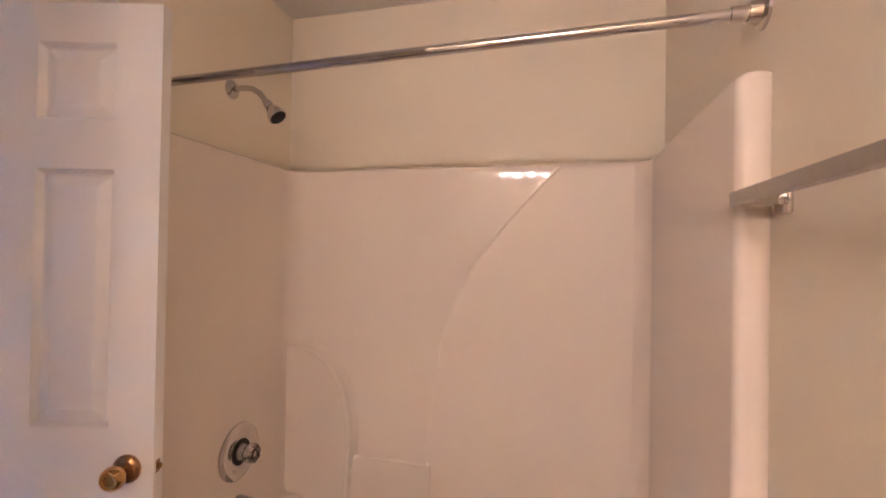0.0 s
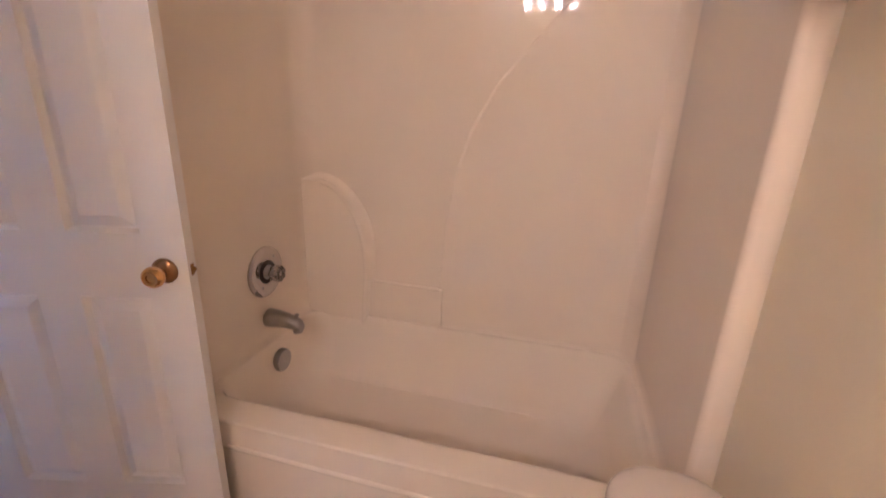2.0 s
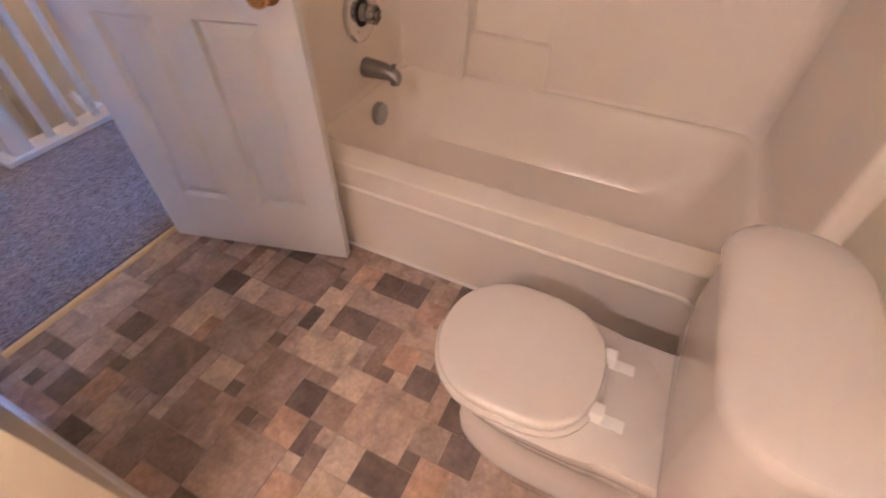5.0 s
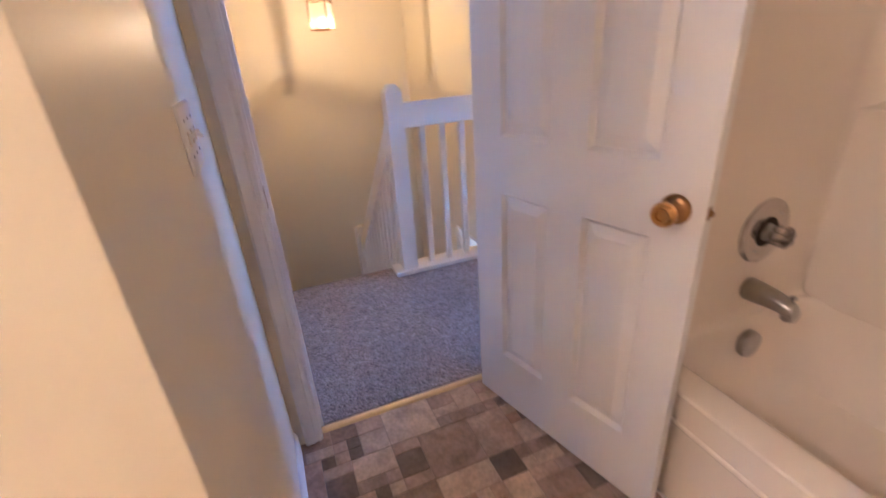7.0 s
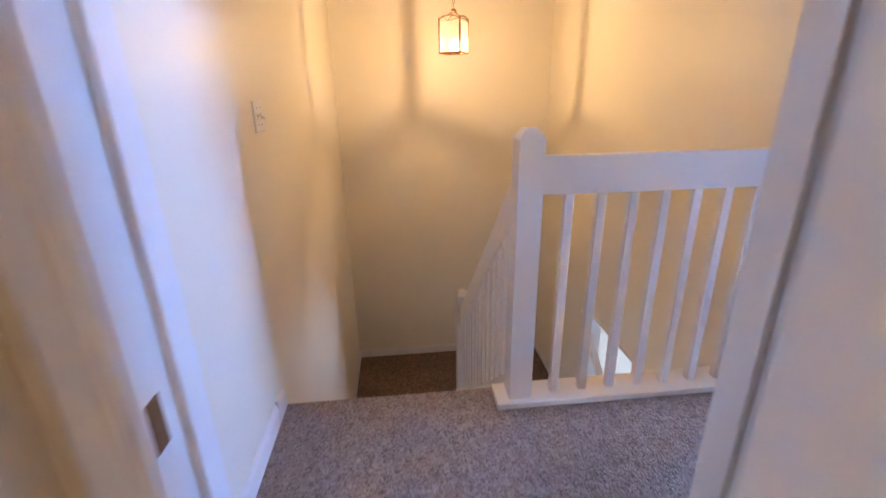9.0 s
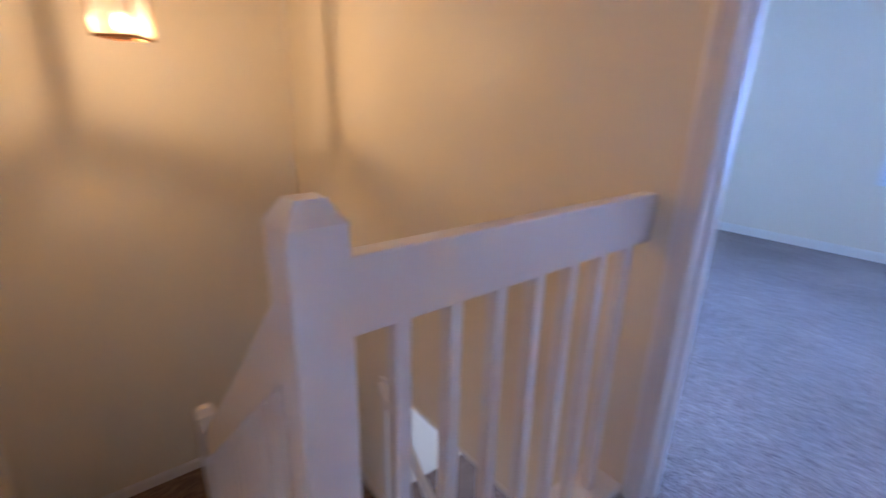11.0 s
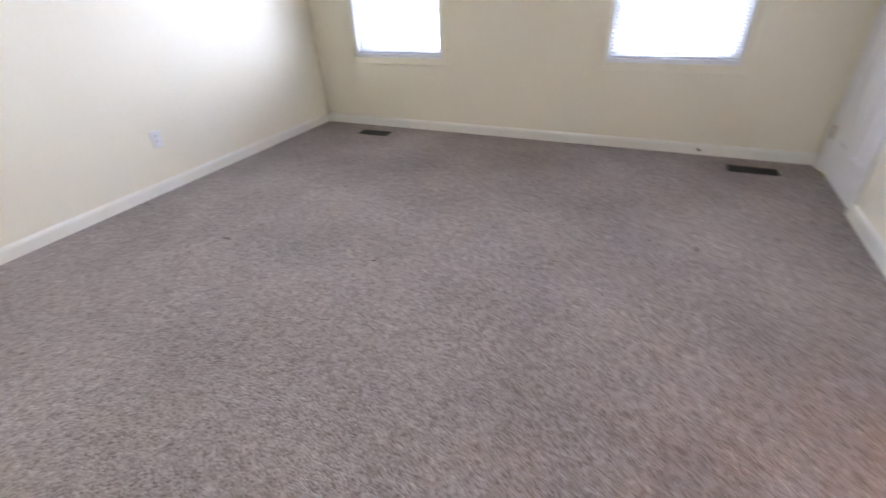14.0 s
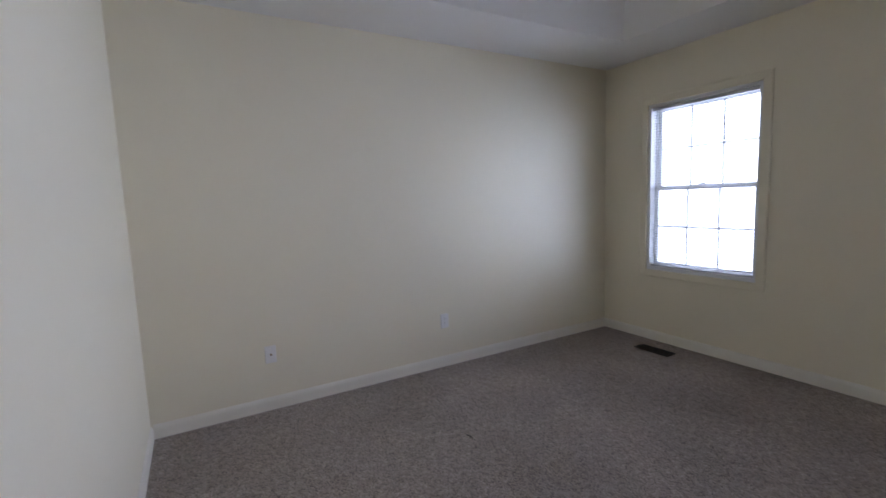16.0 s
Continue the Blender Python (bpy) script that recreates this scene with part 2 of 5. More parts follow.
def cells(bm, xs, ys, zs, filled):
    """A solid of grid cells, with faces only where it ends."""
    nx, ny, nz = len(xs) - 1, len(ys) - 1, len(zs) - 1
    full = {(i, j, k) for i in range(nx) for j in range(ny) for k in range(nz)
            if filled((xs[i] + xs[i + 1]) / 2, (ys[j] + ys[j + 1]) / 2, (zs[k] + zs[k + 1]) / 2)}
    made = {}

    def v(i, j, k):
        if (i, j, k) not in made:
            made[i, j, k] = bm.verts.new((xs[i], ys[j], zs[k]))
        return made[i, j, k]
    for i, j, k in full:
        for (a, b, c), q in (((-1, 0, 0), ((0, 0, 0), (0, 0, 1), (0, 1, 1), (0, 1, 0))), ((1, 0, 0), ((1, 0, 0), (1, 1, 0), (1, 1, 1), (1, 0, 1))),
                             ((0, -1, 0), ((0, 0, 0), (1, 0, 0), (1, 0, 1), (0, 0, 1))), ((0, 1, 0), ((0, 1, 0), (0, 1, 1), (1, 1, 1), (1, 1, 0))),
                             ((0, 0, -1), ((0, 0, 0), (0, 1, 0), (1, 1, 0), (1, 0, 0))), ((0, 0, 1), ((0, 0, 1), (1, 0, 1), (1, 1, 1), (0, 1, 1)))):
            if (i + a, j + b, k + c) not in full:
                bm.faces.new([v(i + p, j + r, k + s) for p, r, s in q])


def loft(bm, rings, cap0=True, cap1=True, closed=True):
    rows = [[bm.verts.new(p) for p in r] for r in rings]
    n = len(rows[0])
    for a, b in zip(rows, rows[1:]):
        for i in range(n if closed else n - 1):
            j = (i + 1) % n
            bm.faces.new((a[i], a[j], b[j], b[i]))
    if cap0:
        bm.faces.new(rows[0][::-1])
    if cap1:
        bm.faces.new(rows[-1])


def lathe(bm, prof, m=None, seg=20, cap0=True, cap1=True):
    """Turns (radius, height) rows round z, then places them by m."""
    m = m or Matrix()
    rings = [[m @ Vector((r * math.cos(6.283185 * i / seg), r * math.sin(6.283185 * i / seg), z)) for i in range(seg)] for r, z in prof]
    loft(bm, rings, cap0, cap1)


def tube(bm, pts, r, seg=10, radii=None):
    pts = [Vector(p) for p in pts]
    rings, up = [], None
    for i, p in enumerate(pts):
        d = (pts[min(i + 1, len(pts) - 1)] - pts[max(i - 1, 0)]).normalized()
        if up is None:
            up = d.orthogonal().normalized()
        up = (up - up.dot(d) * d).normalized()
        side = d.cross(up)
        rr = radii[i] if radii else r
        rings.append([p + rr * (math.cos(6.283185 * k / seg) * up + math.sin(6.283185 * k / seg) * side) for k in range(seg)])
    loft(bm, rings)


def prism(bm, pts, axis, a0, a1):
    """A flat outline pushed from a0 to a1 along an axis ('x', 'y' or 'z'); pts give the two other coordinates in order."""
    def at(p, a):
        return {"x": (a, p[0], p[1]), "y": (p[0], a, p[1]), "z": (p[0], p[1], a)}[axis]
    loft(bm, [[at(p, a0) for p in pts], [at(p, a1) for p in pts]])


def bevelled(bm, off, seg=2, angle=0.5):
    es = [e for e in bm.edges if len(e.link_faces) == 2 and e.calc_face_angle(0) > angle]
    bmesh.ops.bevel(bm, geom=es, offset=off, segments=seg, profile=0.5, affect="EDGES", clamp_overlap=True)


def to_x(x, y, z):
    return Matrix.Translation((x, y, z)) @ Matrix.Rotation(radians(90), 4, "Y")


def to_mx(x, y, z):
    return Matrix.Translation((x, y, z)) @ Matrix.Rotation(radians(-90), 4, "Y")


def to_my(x, y, z):
    return Matrix.Translation((x, y, z)) @ Matrix.Rotation(radians(90), 4, "X")


def made(name, bm, material, smooth=False):
    bmesh.ops.recalc_face_normals(bm, faces=bm.faces)
    me = bpy.data.meshes.new(name)
    bm.to_mesh(me)
    bm.free()
    me.materials.append(material)
    if smooth:
        for p in me.polygons:
            p.use_smooth = True
        me.set_sharp_from_angle(angle=radians(38))
    return new(name, me)


def part(name, bm, material, parent, label="", smooth=False):
    ob = made(name, bm, material, smooth)
    ob.parent = parent
    if label:
        ob["label"] = label
    return ob


def thing(name, m, label, category, group=""):
    ob = new(name)
    ob.empty_display_size = 0.1
    ob.matrix_basis = m
    return tagged(ob, label, category, group)


def setting(name, bm, material, label, category, smooth=False):
    return tagged(made(name, bm, material, smooth), label, category, kind="structure")


def bmn():
    return bmesh.new()


# ---- large structure ----
ZC = 2.5            # ceilings
HX = -0.08          # hall face of the bathroom wall
BX, BY0, BY1 = 0.035, -0.092, 1.76    # bathroom: door wall, stub wall, tub wall
EX = 2.035          # bathroom east wall
SB = -1.60          # bathroom south wall
HN0, HN1 = 1.682, 1.792               # wall between hall and bedroom
BW, BE, BN = -3.858, 0.372, 5.658     # bedroom west, east, north
SS, SW = -0.268, -3.80                # stairwell south and west walls


def wall(name, xs, ys, zs, hole, label):
    bm = bmn()
    cells(bm, xs, ys, zs, hole)
    return setting(name, bm, WALL, label, "wall")


DT = 2.045
wall("wall_bath_door", [HX, BX], [SS - 0.115, -0.02, 0.72, 0.93], [-0.02, DT, ZC], lambda x, y, z: not (-0.02 < y < 0.72 and z < DT),
     "cream painted wall with the bathroom doorway")
wall("wall_bath_stub", [BX, 0.83, 0.945], [SB, SS - 0.115, BY0], [0, ZC], lambda x, y, z: y > SS - 0.115 or x > 0.83,
     "cream painted wall with an outside corner")
wall("wall_bath_south", [0.83, EX + 0.115], [SB - 0.115, SB], [0, ZC], lambda x, y, z: True, "cream painted wall behind the vanity light")
wall("wall_bath_east", [EX, EX + 0.115], [SB, BY1 + 0.115], [0, ZC], lambda x, y, z: True, "cream painted wall with a towel bar")
wall("wall_tub_back", [0.345, EX], [BY1, BY1 + 0.115], [0, ZC], lambda x, y, z: True, "cream painted wall above the tub surround")
wall("wall_tub_west", [HX, 0.345, 0.46], [0.93, 1.045, BY1], [0, ZC], lambda x, y, z: x > 0.345 or y < 1.045, "cream painted wall behind the taps")
wall("wall_hall_north", [SW - 0.115, -2.60, -1.16, -0.965, -0.152, 0.287], [HN0, HN1], [-2.9, -0.42, -0.02, DT, ZC],
     lambda x, y, z: not (-0.965 < x < -0.152 and -0.02 < z < DT) and not (-2.60 < x < -1.16 and z < -0.42), "cream painted wall beside the bedroom doorway")
wall("wall_bedroom_south", [BW - 0.115, SW - 0.115], [HN0, HN1], [-0.02, ZC], lambda x, y, z: True, "cream painted bedroom wall")
wall("wall_bedroom_south_east", [0.287, BE + 0.115], [HN0 + 0.17, HN1 + 0.17], [-0.02, ZC], lambda x, y, z: True, "cream painted bedroom wall")
wall("wall_hall_east", [HX, HX + 0.115], [1.045, HN0], [-0.02, ZC], lambda x, y, z: True, "cream painted hall wall")
wall("wall_hall_south", [SW - 0.115, HX], [SS - 0.115, SS], [-2.9, ZC], lambda x, y, z: True, "cream painted stairwell wall")
wall("wall_stair_west", [SW - 0.115, SW], [SS, HN0], [-2.9, ZC], lambda x, y, z: True, "cream painted stairwell wall")
W1, W2 = (-3.400, -2.500), (-1.135, -0.250)
WZ0, WZ1 = 0.640, 2.085
wall("wall_north", [BW - 0.15, W1[0], W1[1], W2[0], W2[1], BE + 0.115], [BN, BN + 0.15], [-0.02, WZ0, WZ1, ZC + 0.4],
     lambda x, y, z: not (WZ0 < z < WZ1 and (W1[0] < x < W1[1] or W2[0] < x < W2[1])), "cream painted bedroom wall with two windows")
wall("wall_west", [BW - 0.15, BW], [HN0, BN], [-0.02, ZC], lambda x, y, z: True, "cream painted bedroom wall with two outlets")
DY0, DY1 = 2.69, 3.44      # second bathroom doorway
CY0, CY1 = 4.84, 5.58      # closet doorway
wall("wall_east", [BE, BE + 0.115], [HN0 + 0.17 + 0.133, DY0, DY1, CY0, CY1, BN], [-0.02, DT, ZC],
     lambda x, y, z: not ((DY0 < y < DY1 or CY0 < y < CY1) and z < DT), "cream painted bedroom wall with two doorways")
wall("wall_closet_back", [BE + 0.115, 1.6], [4.145, 4.26, BN, BN + 0.15], [-0.02, ZC], lambda x, y, z: y < 4.26 or y > BN, "plain wall")
wall("wall_closet_side", [1.6, 1.7], [1.98, BN + 0.15], [-0.02, ZC], lambda x, y, z: True, "plain wall")
wall("wall_bath_two_south", [BE + 0.115, 1.6], [1.98, 2.09], [-0.02, ZC], lambda x, y, z: True, "plain wall")

# floors and ceilings
bm = bmn()
cells(bm, [HX + 0.05, 0.83, EX], [SB, SS - 0.115, BY1], [-0.06, -0.003], lambda x, y, z: x > 0.83 or y > SS - 0.115)
floor_bath = setting("floor_bath", bm, GROUT, "brown stone-print vinyl bathroom floor", "floor")
bm = bmn()
cells(bm, [SW, -1.16, HX + 0.05], [SS, 0.60, HN0], [-0.2, 0.0], lambda x, y, z: x > -1.16)
setting("floor_hall", bm, CARPET, "grey flecked loop carpet on the upstairs landing", "floor")
bm = bmn()
cells(bm, [BW, -0.965, -0.152, BE, BE + 0.087], [HN0, HN1, DY0, DY1, BN], [-0.2, 0.0],
      lambda x, y, z: (y > HN1 and x < BE) or (-0.965 < x < -0.152 and y < HN1) or (x > BE and DY0 < y < DY1))
setting("floor_bedroom", bm, CARPET, "grey flecked loop carpet with faint stains", "floor")
bm = bmn()
box(bm, BE + 0.087, 1.6, 2.09, 4.145, -0.2, -0.004)
setting("floor_bath_two", bm, BEIGE, "beige sheet vinyl floor", "floor")
bm = bmn()
box(bm, BE + 0.087, 1.6, 4.26, BN, -0.2, -0.004)
setting("floor_closet", bm, CARPET, "grey closet carpet", "floor")
bm = bmn()
cells(bm, [HX, 0.83, EX + 0.115], [SB - 0.115, SS - 0.115, BY1 + 0.115], [ZC, ZC + 0.1], lambda x, y, z: x > 0.83 or y > SS - 0.115)
setting("ceiling_bath", bm, CEIL, "white textured bathroom ceiling", "ceiling")
bm = bmn()
box(bm, SW - 0.115, HX - 0.002, SS - 0.115, HN1 - 0.02, ZC, ZC + 0.1)
setting("ceiling_hall", bm, CEIL, "white textured hall ceiling", "ceiling")
# tray ceiling: a low border round a raised middle with sloped sides
bm = bmn()
tx0, tx1, ty0, ty1, tz = BW + 0.6, BE - 0.6, HN1 + 0.75, BN - 0.54, ZC + 0.30
outer = [(BW - 0.1, HN1 - 0.02), (BE + 0.11, HN1 - 0.02), (BE + 0.11, BN + 0.1), (BW - 0.1, BN + 0.1)]
inner = [(tx0, ty0), (tx1, ty0), (tx1, ty1), (tx0, ty1)]
top = [(tx0 + 0.22, ty0 + 0.22), (tx1 - 0.22, ty0 + 0.22), (tx1 - 0.22, ty1 - 0.22), (tx0 + 0.22, ty1 - 0.22)]
loft(bm, [[(x, y, ZC) for x, y in outer], [(x, y, ZC) for x, y in inner], [(x, y, tz) for x, y in top]], cap0=False)
loft(bm, [[(x, y, ZC + 0.5) for x, y in outer], [(x, y, ZC) for x, y in outer]], cap0=True, cap1=False)
setting("ceiling_bedroom", bm, CEIL, "white tray ceiling with sloped sides", "ceiling")
bm = bmn()
box(bm, BE + 0.115, 1.7, 1.98, BN + 0.15, ZC, ZC + 0.1)
setting("ceiling_bath_two", bm, CEIL, "white ceiling of the second bathroom", "ceiling")


# ---- trim ----
BX0, BX1 = -0.945, -0.172     # bedroom doorway
def base_run(bm, x0, y0, x1, y1, nx, ny, h=0.085, z0=0.0):
    """Baseboard from one floor point to another, standing out along (nx, ny), with an eased top."""
    prof = [(0, 0), (0.013, 0), (0.013, h - 0.022), (0.010, h - 0.012), (0.005, h - 0.003), (0.0, h)]
    loft(bm, [[(x + nx * p, y + ny * p, z0 + q) for p, q in prof] for x, y in ((x0, y0), (x1, y1))])


def board(x0, y0, x1, y1, nx, ny, label, paint=None):
    b = bmn()
    base_run(b, x0, y0, x1, y1, nx, ny)
    return setting("baseboard", b, paint or TRIM, label, "baseboard")


board(BW, BN, BE, BN, 0, -1, "cream painted baseboard under the bedroom windows", CREAM)
board(BW, HN1 + 0.013, BW, BN - 0.013, 1, 0, "cream painted bedroom baseboard below two outlets", CREAM)
board(BW + 0.013, HN1, BX0 - 0.065, HN1, 0, 1, "cream painted bedroom baseboard beside the door", CREAM)
board(BE, DY1 + 0.04, BE, CY0 - 0.04, -1, 0, "cream painted baseboard between two doorways", CREAM)
board(BE, HN1 + 0.19, BE, DY0 - 0.06, -1, 0, "cream painted baseboard behind the open door", CREAM)
board(BX + 0.02, BY0, 0.945, BY0, 0, 1, "white painted bathroom baseboard below the switches")
board(0.945, BY0, 0.945, SB, 1, 0, "white painted bathroom baseboard round the corner")
board(EX, 0.88, EX, SB, -1, 0, "white painted bathroom baseboard behind the toilet")
board(HX, SS, -1.16, SS, 0, 1, "white painted hall baseboard")
board(HX, 0.79, HX, HN0, -1, 0, "white painted hall baseboard beside the bathroom door")


def casing(bm, u0, u1, top, put, w=0.058, t=0.016, z0=0.0):
    """Mitred door casing round an opening u0..u1; put(u, z, out) gives the place."""
    prof = [(0.0, 0.0), (0.0, 0.009), (0.006, 0.012), (0.018, 0.010), (0.024, 0.014), (w - 0.008, t), (w, t - 0.003), (w, 0.0)]
    loft(bm, [[put(u0 - p, z0, q) for p, q in prof], [put(u0 - p, top + p, q) for p, q in prof],
              [put(u1 + p, top + p, q) for p, q in prof], [put(u1 + p, z0, q) for p, q in prof]])


def jamb_y(bm, x0, x1, y0, y1, top, t=0.02):
    """Lining of an opening that is walked through along x, with a stop."""
    box(bm, x0, x1, y0 - t + 0.002, y0, 0, top)
    box(bm, x0, x1, y1, y1 + t - 0.002, 0, top)
    box(bm, x0, x1, y0 - t + 0.002, y1 + t - 0.002, top, top + t - 0.002)


# bathroom doorway
OY0, OY1, OT = 0.0, 0.70, 2.025
door_frame = setting("door_frame_bath", (lambda b: (jamb_y(b, HX - 0.004, BX + 0.004, OY0, OY1, OT), b)[1])(bmn()), TRIM,
                     "white painted bathroom door frame", "door frame")
bm = bmn()
casing(bm, OY0 - 0.004, OY1 + 0.004, OT + 0.004, lambda u, z, q: (BX + q, u, z))
part("casing", bm, TRIM, door_frame)
bm = bmn()
casing(bm, OY0 - 0.004, OY1 + 0.004, OT + 0.004, lambda u, z, q: (HX - q, u, z))
part("casing", bm, TRIM, door_frame)
bm = bmn()
box(bm, HX + 0.02, HX + 0.06, OY0, OY0 + 0.011, 0, OT)
box(bm, HX + 0.02, HX + 0.06, OY1 - 0.011, OY1, 0, OT)
box(bm, HX + 0.02, HX + 0.06, OY0 + 0.011, OY1 - 0.011, OT - 0.011, OT)
part("stop", bm, TRIM, door_frame)
bm = bmn()
box(bm, BX - 0.028, BX - 0.004, OY0 - 0.001, OY0 + 0.0015, 0.88, 0.94, 0.0008)
part("strike_plate", bm, AGED, door_frame, "small brass strike plate")
# bedroom doorway
bm = bmn()
for x0, x1 in ((BX0 - 0.018, BX0), (BX1, BX1 + 0.018)):
    box(bm, x0, x1, HN0 - 0.004, HN1 + 0.004, 0, OT)
box(bm, BX0 - 0.018, BX1 + 0.018, HN0 - 0.004, HN1 + 0.004, OT, OT + 0.018)
frame_bed = setting("door_frame_bedroom", bm, TRIM, "white painted bedroom door frame", "door frame")
bm = bmn()
casing(bm, BX0 - 0.004, BX1 + 0.004, OT + 0.004, lambda u, z, q: (u, HN0 - q, z))
part("casing", bm, TRIM, frame_bed)
bm = bmn()
casing(bm, BX0 - 0.004, BX1 + 0.004, OT + 0.004, lambda u, z, q: (u, HN1 + q, z))
part("casing", bm, TRIM, frame_bed)
bm = bmn()
box(bm, BX0, BX0 + 0.011, HN0 + 0.05, HN0 + 0.09, 0, OT)
box(bm, BX1 - 0.011, BX1, HN0 + 0.05, HN0 + 0.09, 0, OT)
box(bm, BX0 + 0.011, BX1 - 0.011, HN0 + 0.05, HN0 + 0.09, OT - 0.011, OT)
part("stop", bm, TRIM, frame_bed)
bm = bmn()
box(bm, BX0 - 0.001, BX0 + 0.002, HN1 - 0.040, HN1 - 0.002, 0.878, 0.948, 0.0008)
box(bm, BX0, BX0 + 0.004, HN1 - 0.006, HN1 + 0.012, 0.893, 0.933, 0.001)
strike = part("strike_plate", bm, CHROME, frame_bed, "worn steel strike plate with a dark latch hole")
# no holes are cut: near-black discs paint their shade on the plate
bm = bmn()
lathe(bm, [(0.012, 0), (0.012, 0.0008)], to_x(BX0 + 0.002, HN1 - 0.020, 0.913), 14)
for z in (0.887, 0.939):
    lathe(bm, [(0.005, 0), (0.005, 0.0008)], to_x(BX0 + 0.002, HN1 - 0.022, z), 10)
part("hole_shade", bm, DARK, strike)
# second bathroom and closet doorways
bm = bmn()
jamb_y(bm, BE - 0.004, BE + 0.119, DY0 + 0.02, DY1 - 0.02, OT)
frame2 = setting("door_frame_bath_two", bm, TRIM, "white painted doorway to the second bathroom", "door frame")
bm = bmn()
casing(bm, DY0 + 0.016, DY1 - 0.016, OT + 0.004, lambda u, z, q: (BE - q, u, z))
part("casing", bm, TRIM, frame2)
bm = bmn()
box(bm, BE + 0.04, BE + 0.08, DY1 - 0.031, DY1 - 0.02, 0, OT)
part("stop", bm, TRIM, frame2)
bm = bmn()
# near-black box stands for the shade in a small latch hole
box(bm, BE + 0.090, BE + 0.108, DY1 - 0.0225, DY1 - 0.0195, 0.897, 0.933, 0.0008)
part("strike_plate", bm, BROWNMET, frame2, "small brass strike plate")
bm = bmn()
jamb_y(bm, BE - 0.004, BE + 0.119, CY0 + 0.02, CY1 - 0.02, OT)
frame3 = setting("door_frame_closet", bm, TRIM, "white painted closet door frame", "door frame")
bm = bmn()
casing(bm, CY0 + 0.016, CY1 - 0.016, OT + 0.004, lambda u, z, q: (BE - q, u, z), w=0.05)
part("casing", bm, TRIM, frame3)

# metal strip between carpet and vinyl
bm = bmn()
loft(bm, [[(-0.016 + dx, y, z) for dx, z in ((0, 0.0), (0.006, 0.007), (0.016, 0.009), (0.026, 0.007), (0.032, 0.0))] for y in (OY0, OY1)])
tagged(made("threshold_strip", bm, STRIP), "pale gold metal threshold strip between carpet and vinyl", "threshold")
bm = bmn()
loft(bm, [[(BE + 0.077 + dx, y, z) for dx, z in ((0, 0.0), (0.005, 0.005), (0.012, 0.006), (0.02, 0.0))] for y in (DY0 + 0.02, DY1 - 0.02)])
tagged(made("threshold_strip", bm, STRIP), "pale metal threshold strip at the second bathroom", "threshold")


# ---- doors ----
def door_leaf(bm, w, h, t, rows, cols):
    """A moulded panel door: u from hinge to latch along x, faces at y = 0 and y = t."""
    us = sorted({0, w, *[c for p in cols for c in p]})
    zs = sorted({0, h, *[r for p in rows for r in p]})
    for y, s in ((0.0, 1), (t, -1)):
        for u0, u1 in zip(us, us[1:]):
            for z0, z1 in zip(zs, zs[1:]):
                if (u0, u1) in cols and (z0, z1) in rows:
                    rings = [(0, 0), (0.002, 0.003), (0.010, 0.0145), (0.015, 0.0145), (0.040, 0.0035), (0.044, 0.003)]
                    loft(bm, [[(u0 + d, y + s * e, z0 + d), (u1 - d, y + s * e, z0 + d), (u1 - d, y + s * e, z1 - d), (u0 + d, y + s * e, z1 - d)]
                              for d, e in rings], cap0=False)
                else:
                    bm.faces.new([bm.verts.new(p) for p in ((u0, y, z0), (u1, y, z0), (u1, y, z1), (u0, y, z1))])
    for u in (0, w):
        bm.faces.new([bm.verts.new(p) for p in ((u, 0, 0), (u, t, 0), (u, t, h), (u, 0, h))])
    for z in (0, h):
        bm.faces.new([bm.verts.new(p) for p in ((0, 0, z), (w, 0, z), (w, t, z), (0, t, z))])
    bmesh.ops.remove_doubles(bm, verts=bm.verts, dist=0.0002)


ROWS = [(0.215, 0.825), (0.998, 1.605), (1.722, 1.905)]


def knob(parent, u, z, y, out, rose_mat, ball_mat):
    """Door knob on the face at y, standing out by the sign out."""
    m = Matrix.Translation((u, y, z)) @ Matrix.Rotation(radians(90 if out < 0 else -90), 4, "X")
    bm = bmn()
    lathe(bm, [(0.0335, 0), (0.0335, 0.003), (0.030, 0.008), (0.022, 0.012), (0.013, 0.014), (0.012, 0.028)], m, 24)
    ro = part("rose", bm, rose_mat, parent, smooth=True)
    bm = bmn()
    lathe(bm, [(0.011, 0.024), (0.018, 0.028), (0.0255, 0.036), (0.0275, 0.046), (0.0255, 0.056), (0.019, 0.062), (0.017, 0.061), (0.011, 0.061), (0.010, 0.058)], m, 24)
    part("knob", bm, ball_mat, parent, "polished brass door knob", smooth=True)
    return ro


# bathroom door, standing open in front of the tub
door1 = thing("door", pose(0.052, 0.638, 0.015, 0, 0, 14.9), "white six-panel door standing open against the bathtub", "door")
bm = bmn()
door_leaf(bm, 0.705, 2.0, 0.035, ROWS, [(0.118, 0.303), (0.414, 0.598)])
leaf = part("leaf", bm, DOOR, door1)
knob(door1, 0.645, 0.903, 0, -1, AGED, BRASS)
knob(door1, 0.645, 0.903, 0.035, 1, AGED, BRASS)
bm = bmn()
box(bm, 0.7045, 0.7058, 0.010, 0.025, 0.888, 0.918, 0.0005)
lathe(bm, [(0.0075, 0), (0.007, 0.006), (0.004, 0.008)], to_x(0.7058, 0.0175, 0.903), 12)
part("latch", bm, AGED, door1, "tarnished brass latch plate")
for z in (0.25, 1.03, 1.78):
    bm = bmn()
    lathe(bm, [(0.006, 0), (0.006, 0.089)], Matrix.Translation((-0.006, 0.040, z - 0.045)), 10)
    box(bm, -0.001, 0.0015, 0.004, 0.036, z - 0.044, z + 0.044)
    part("hinge", bm, OLDBRASS, leaf)

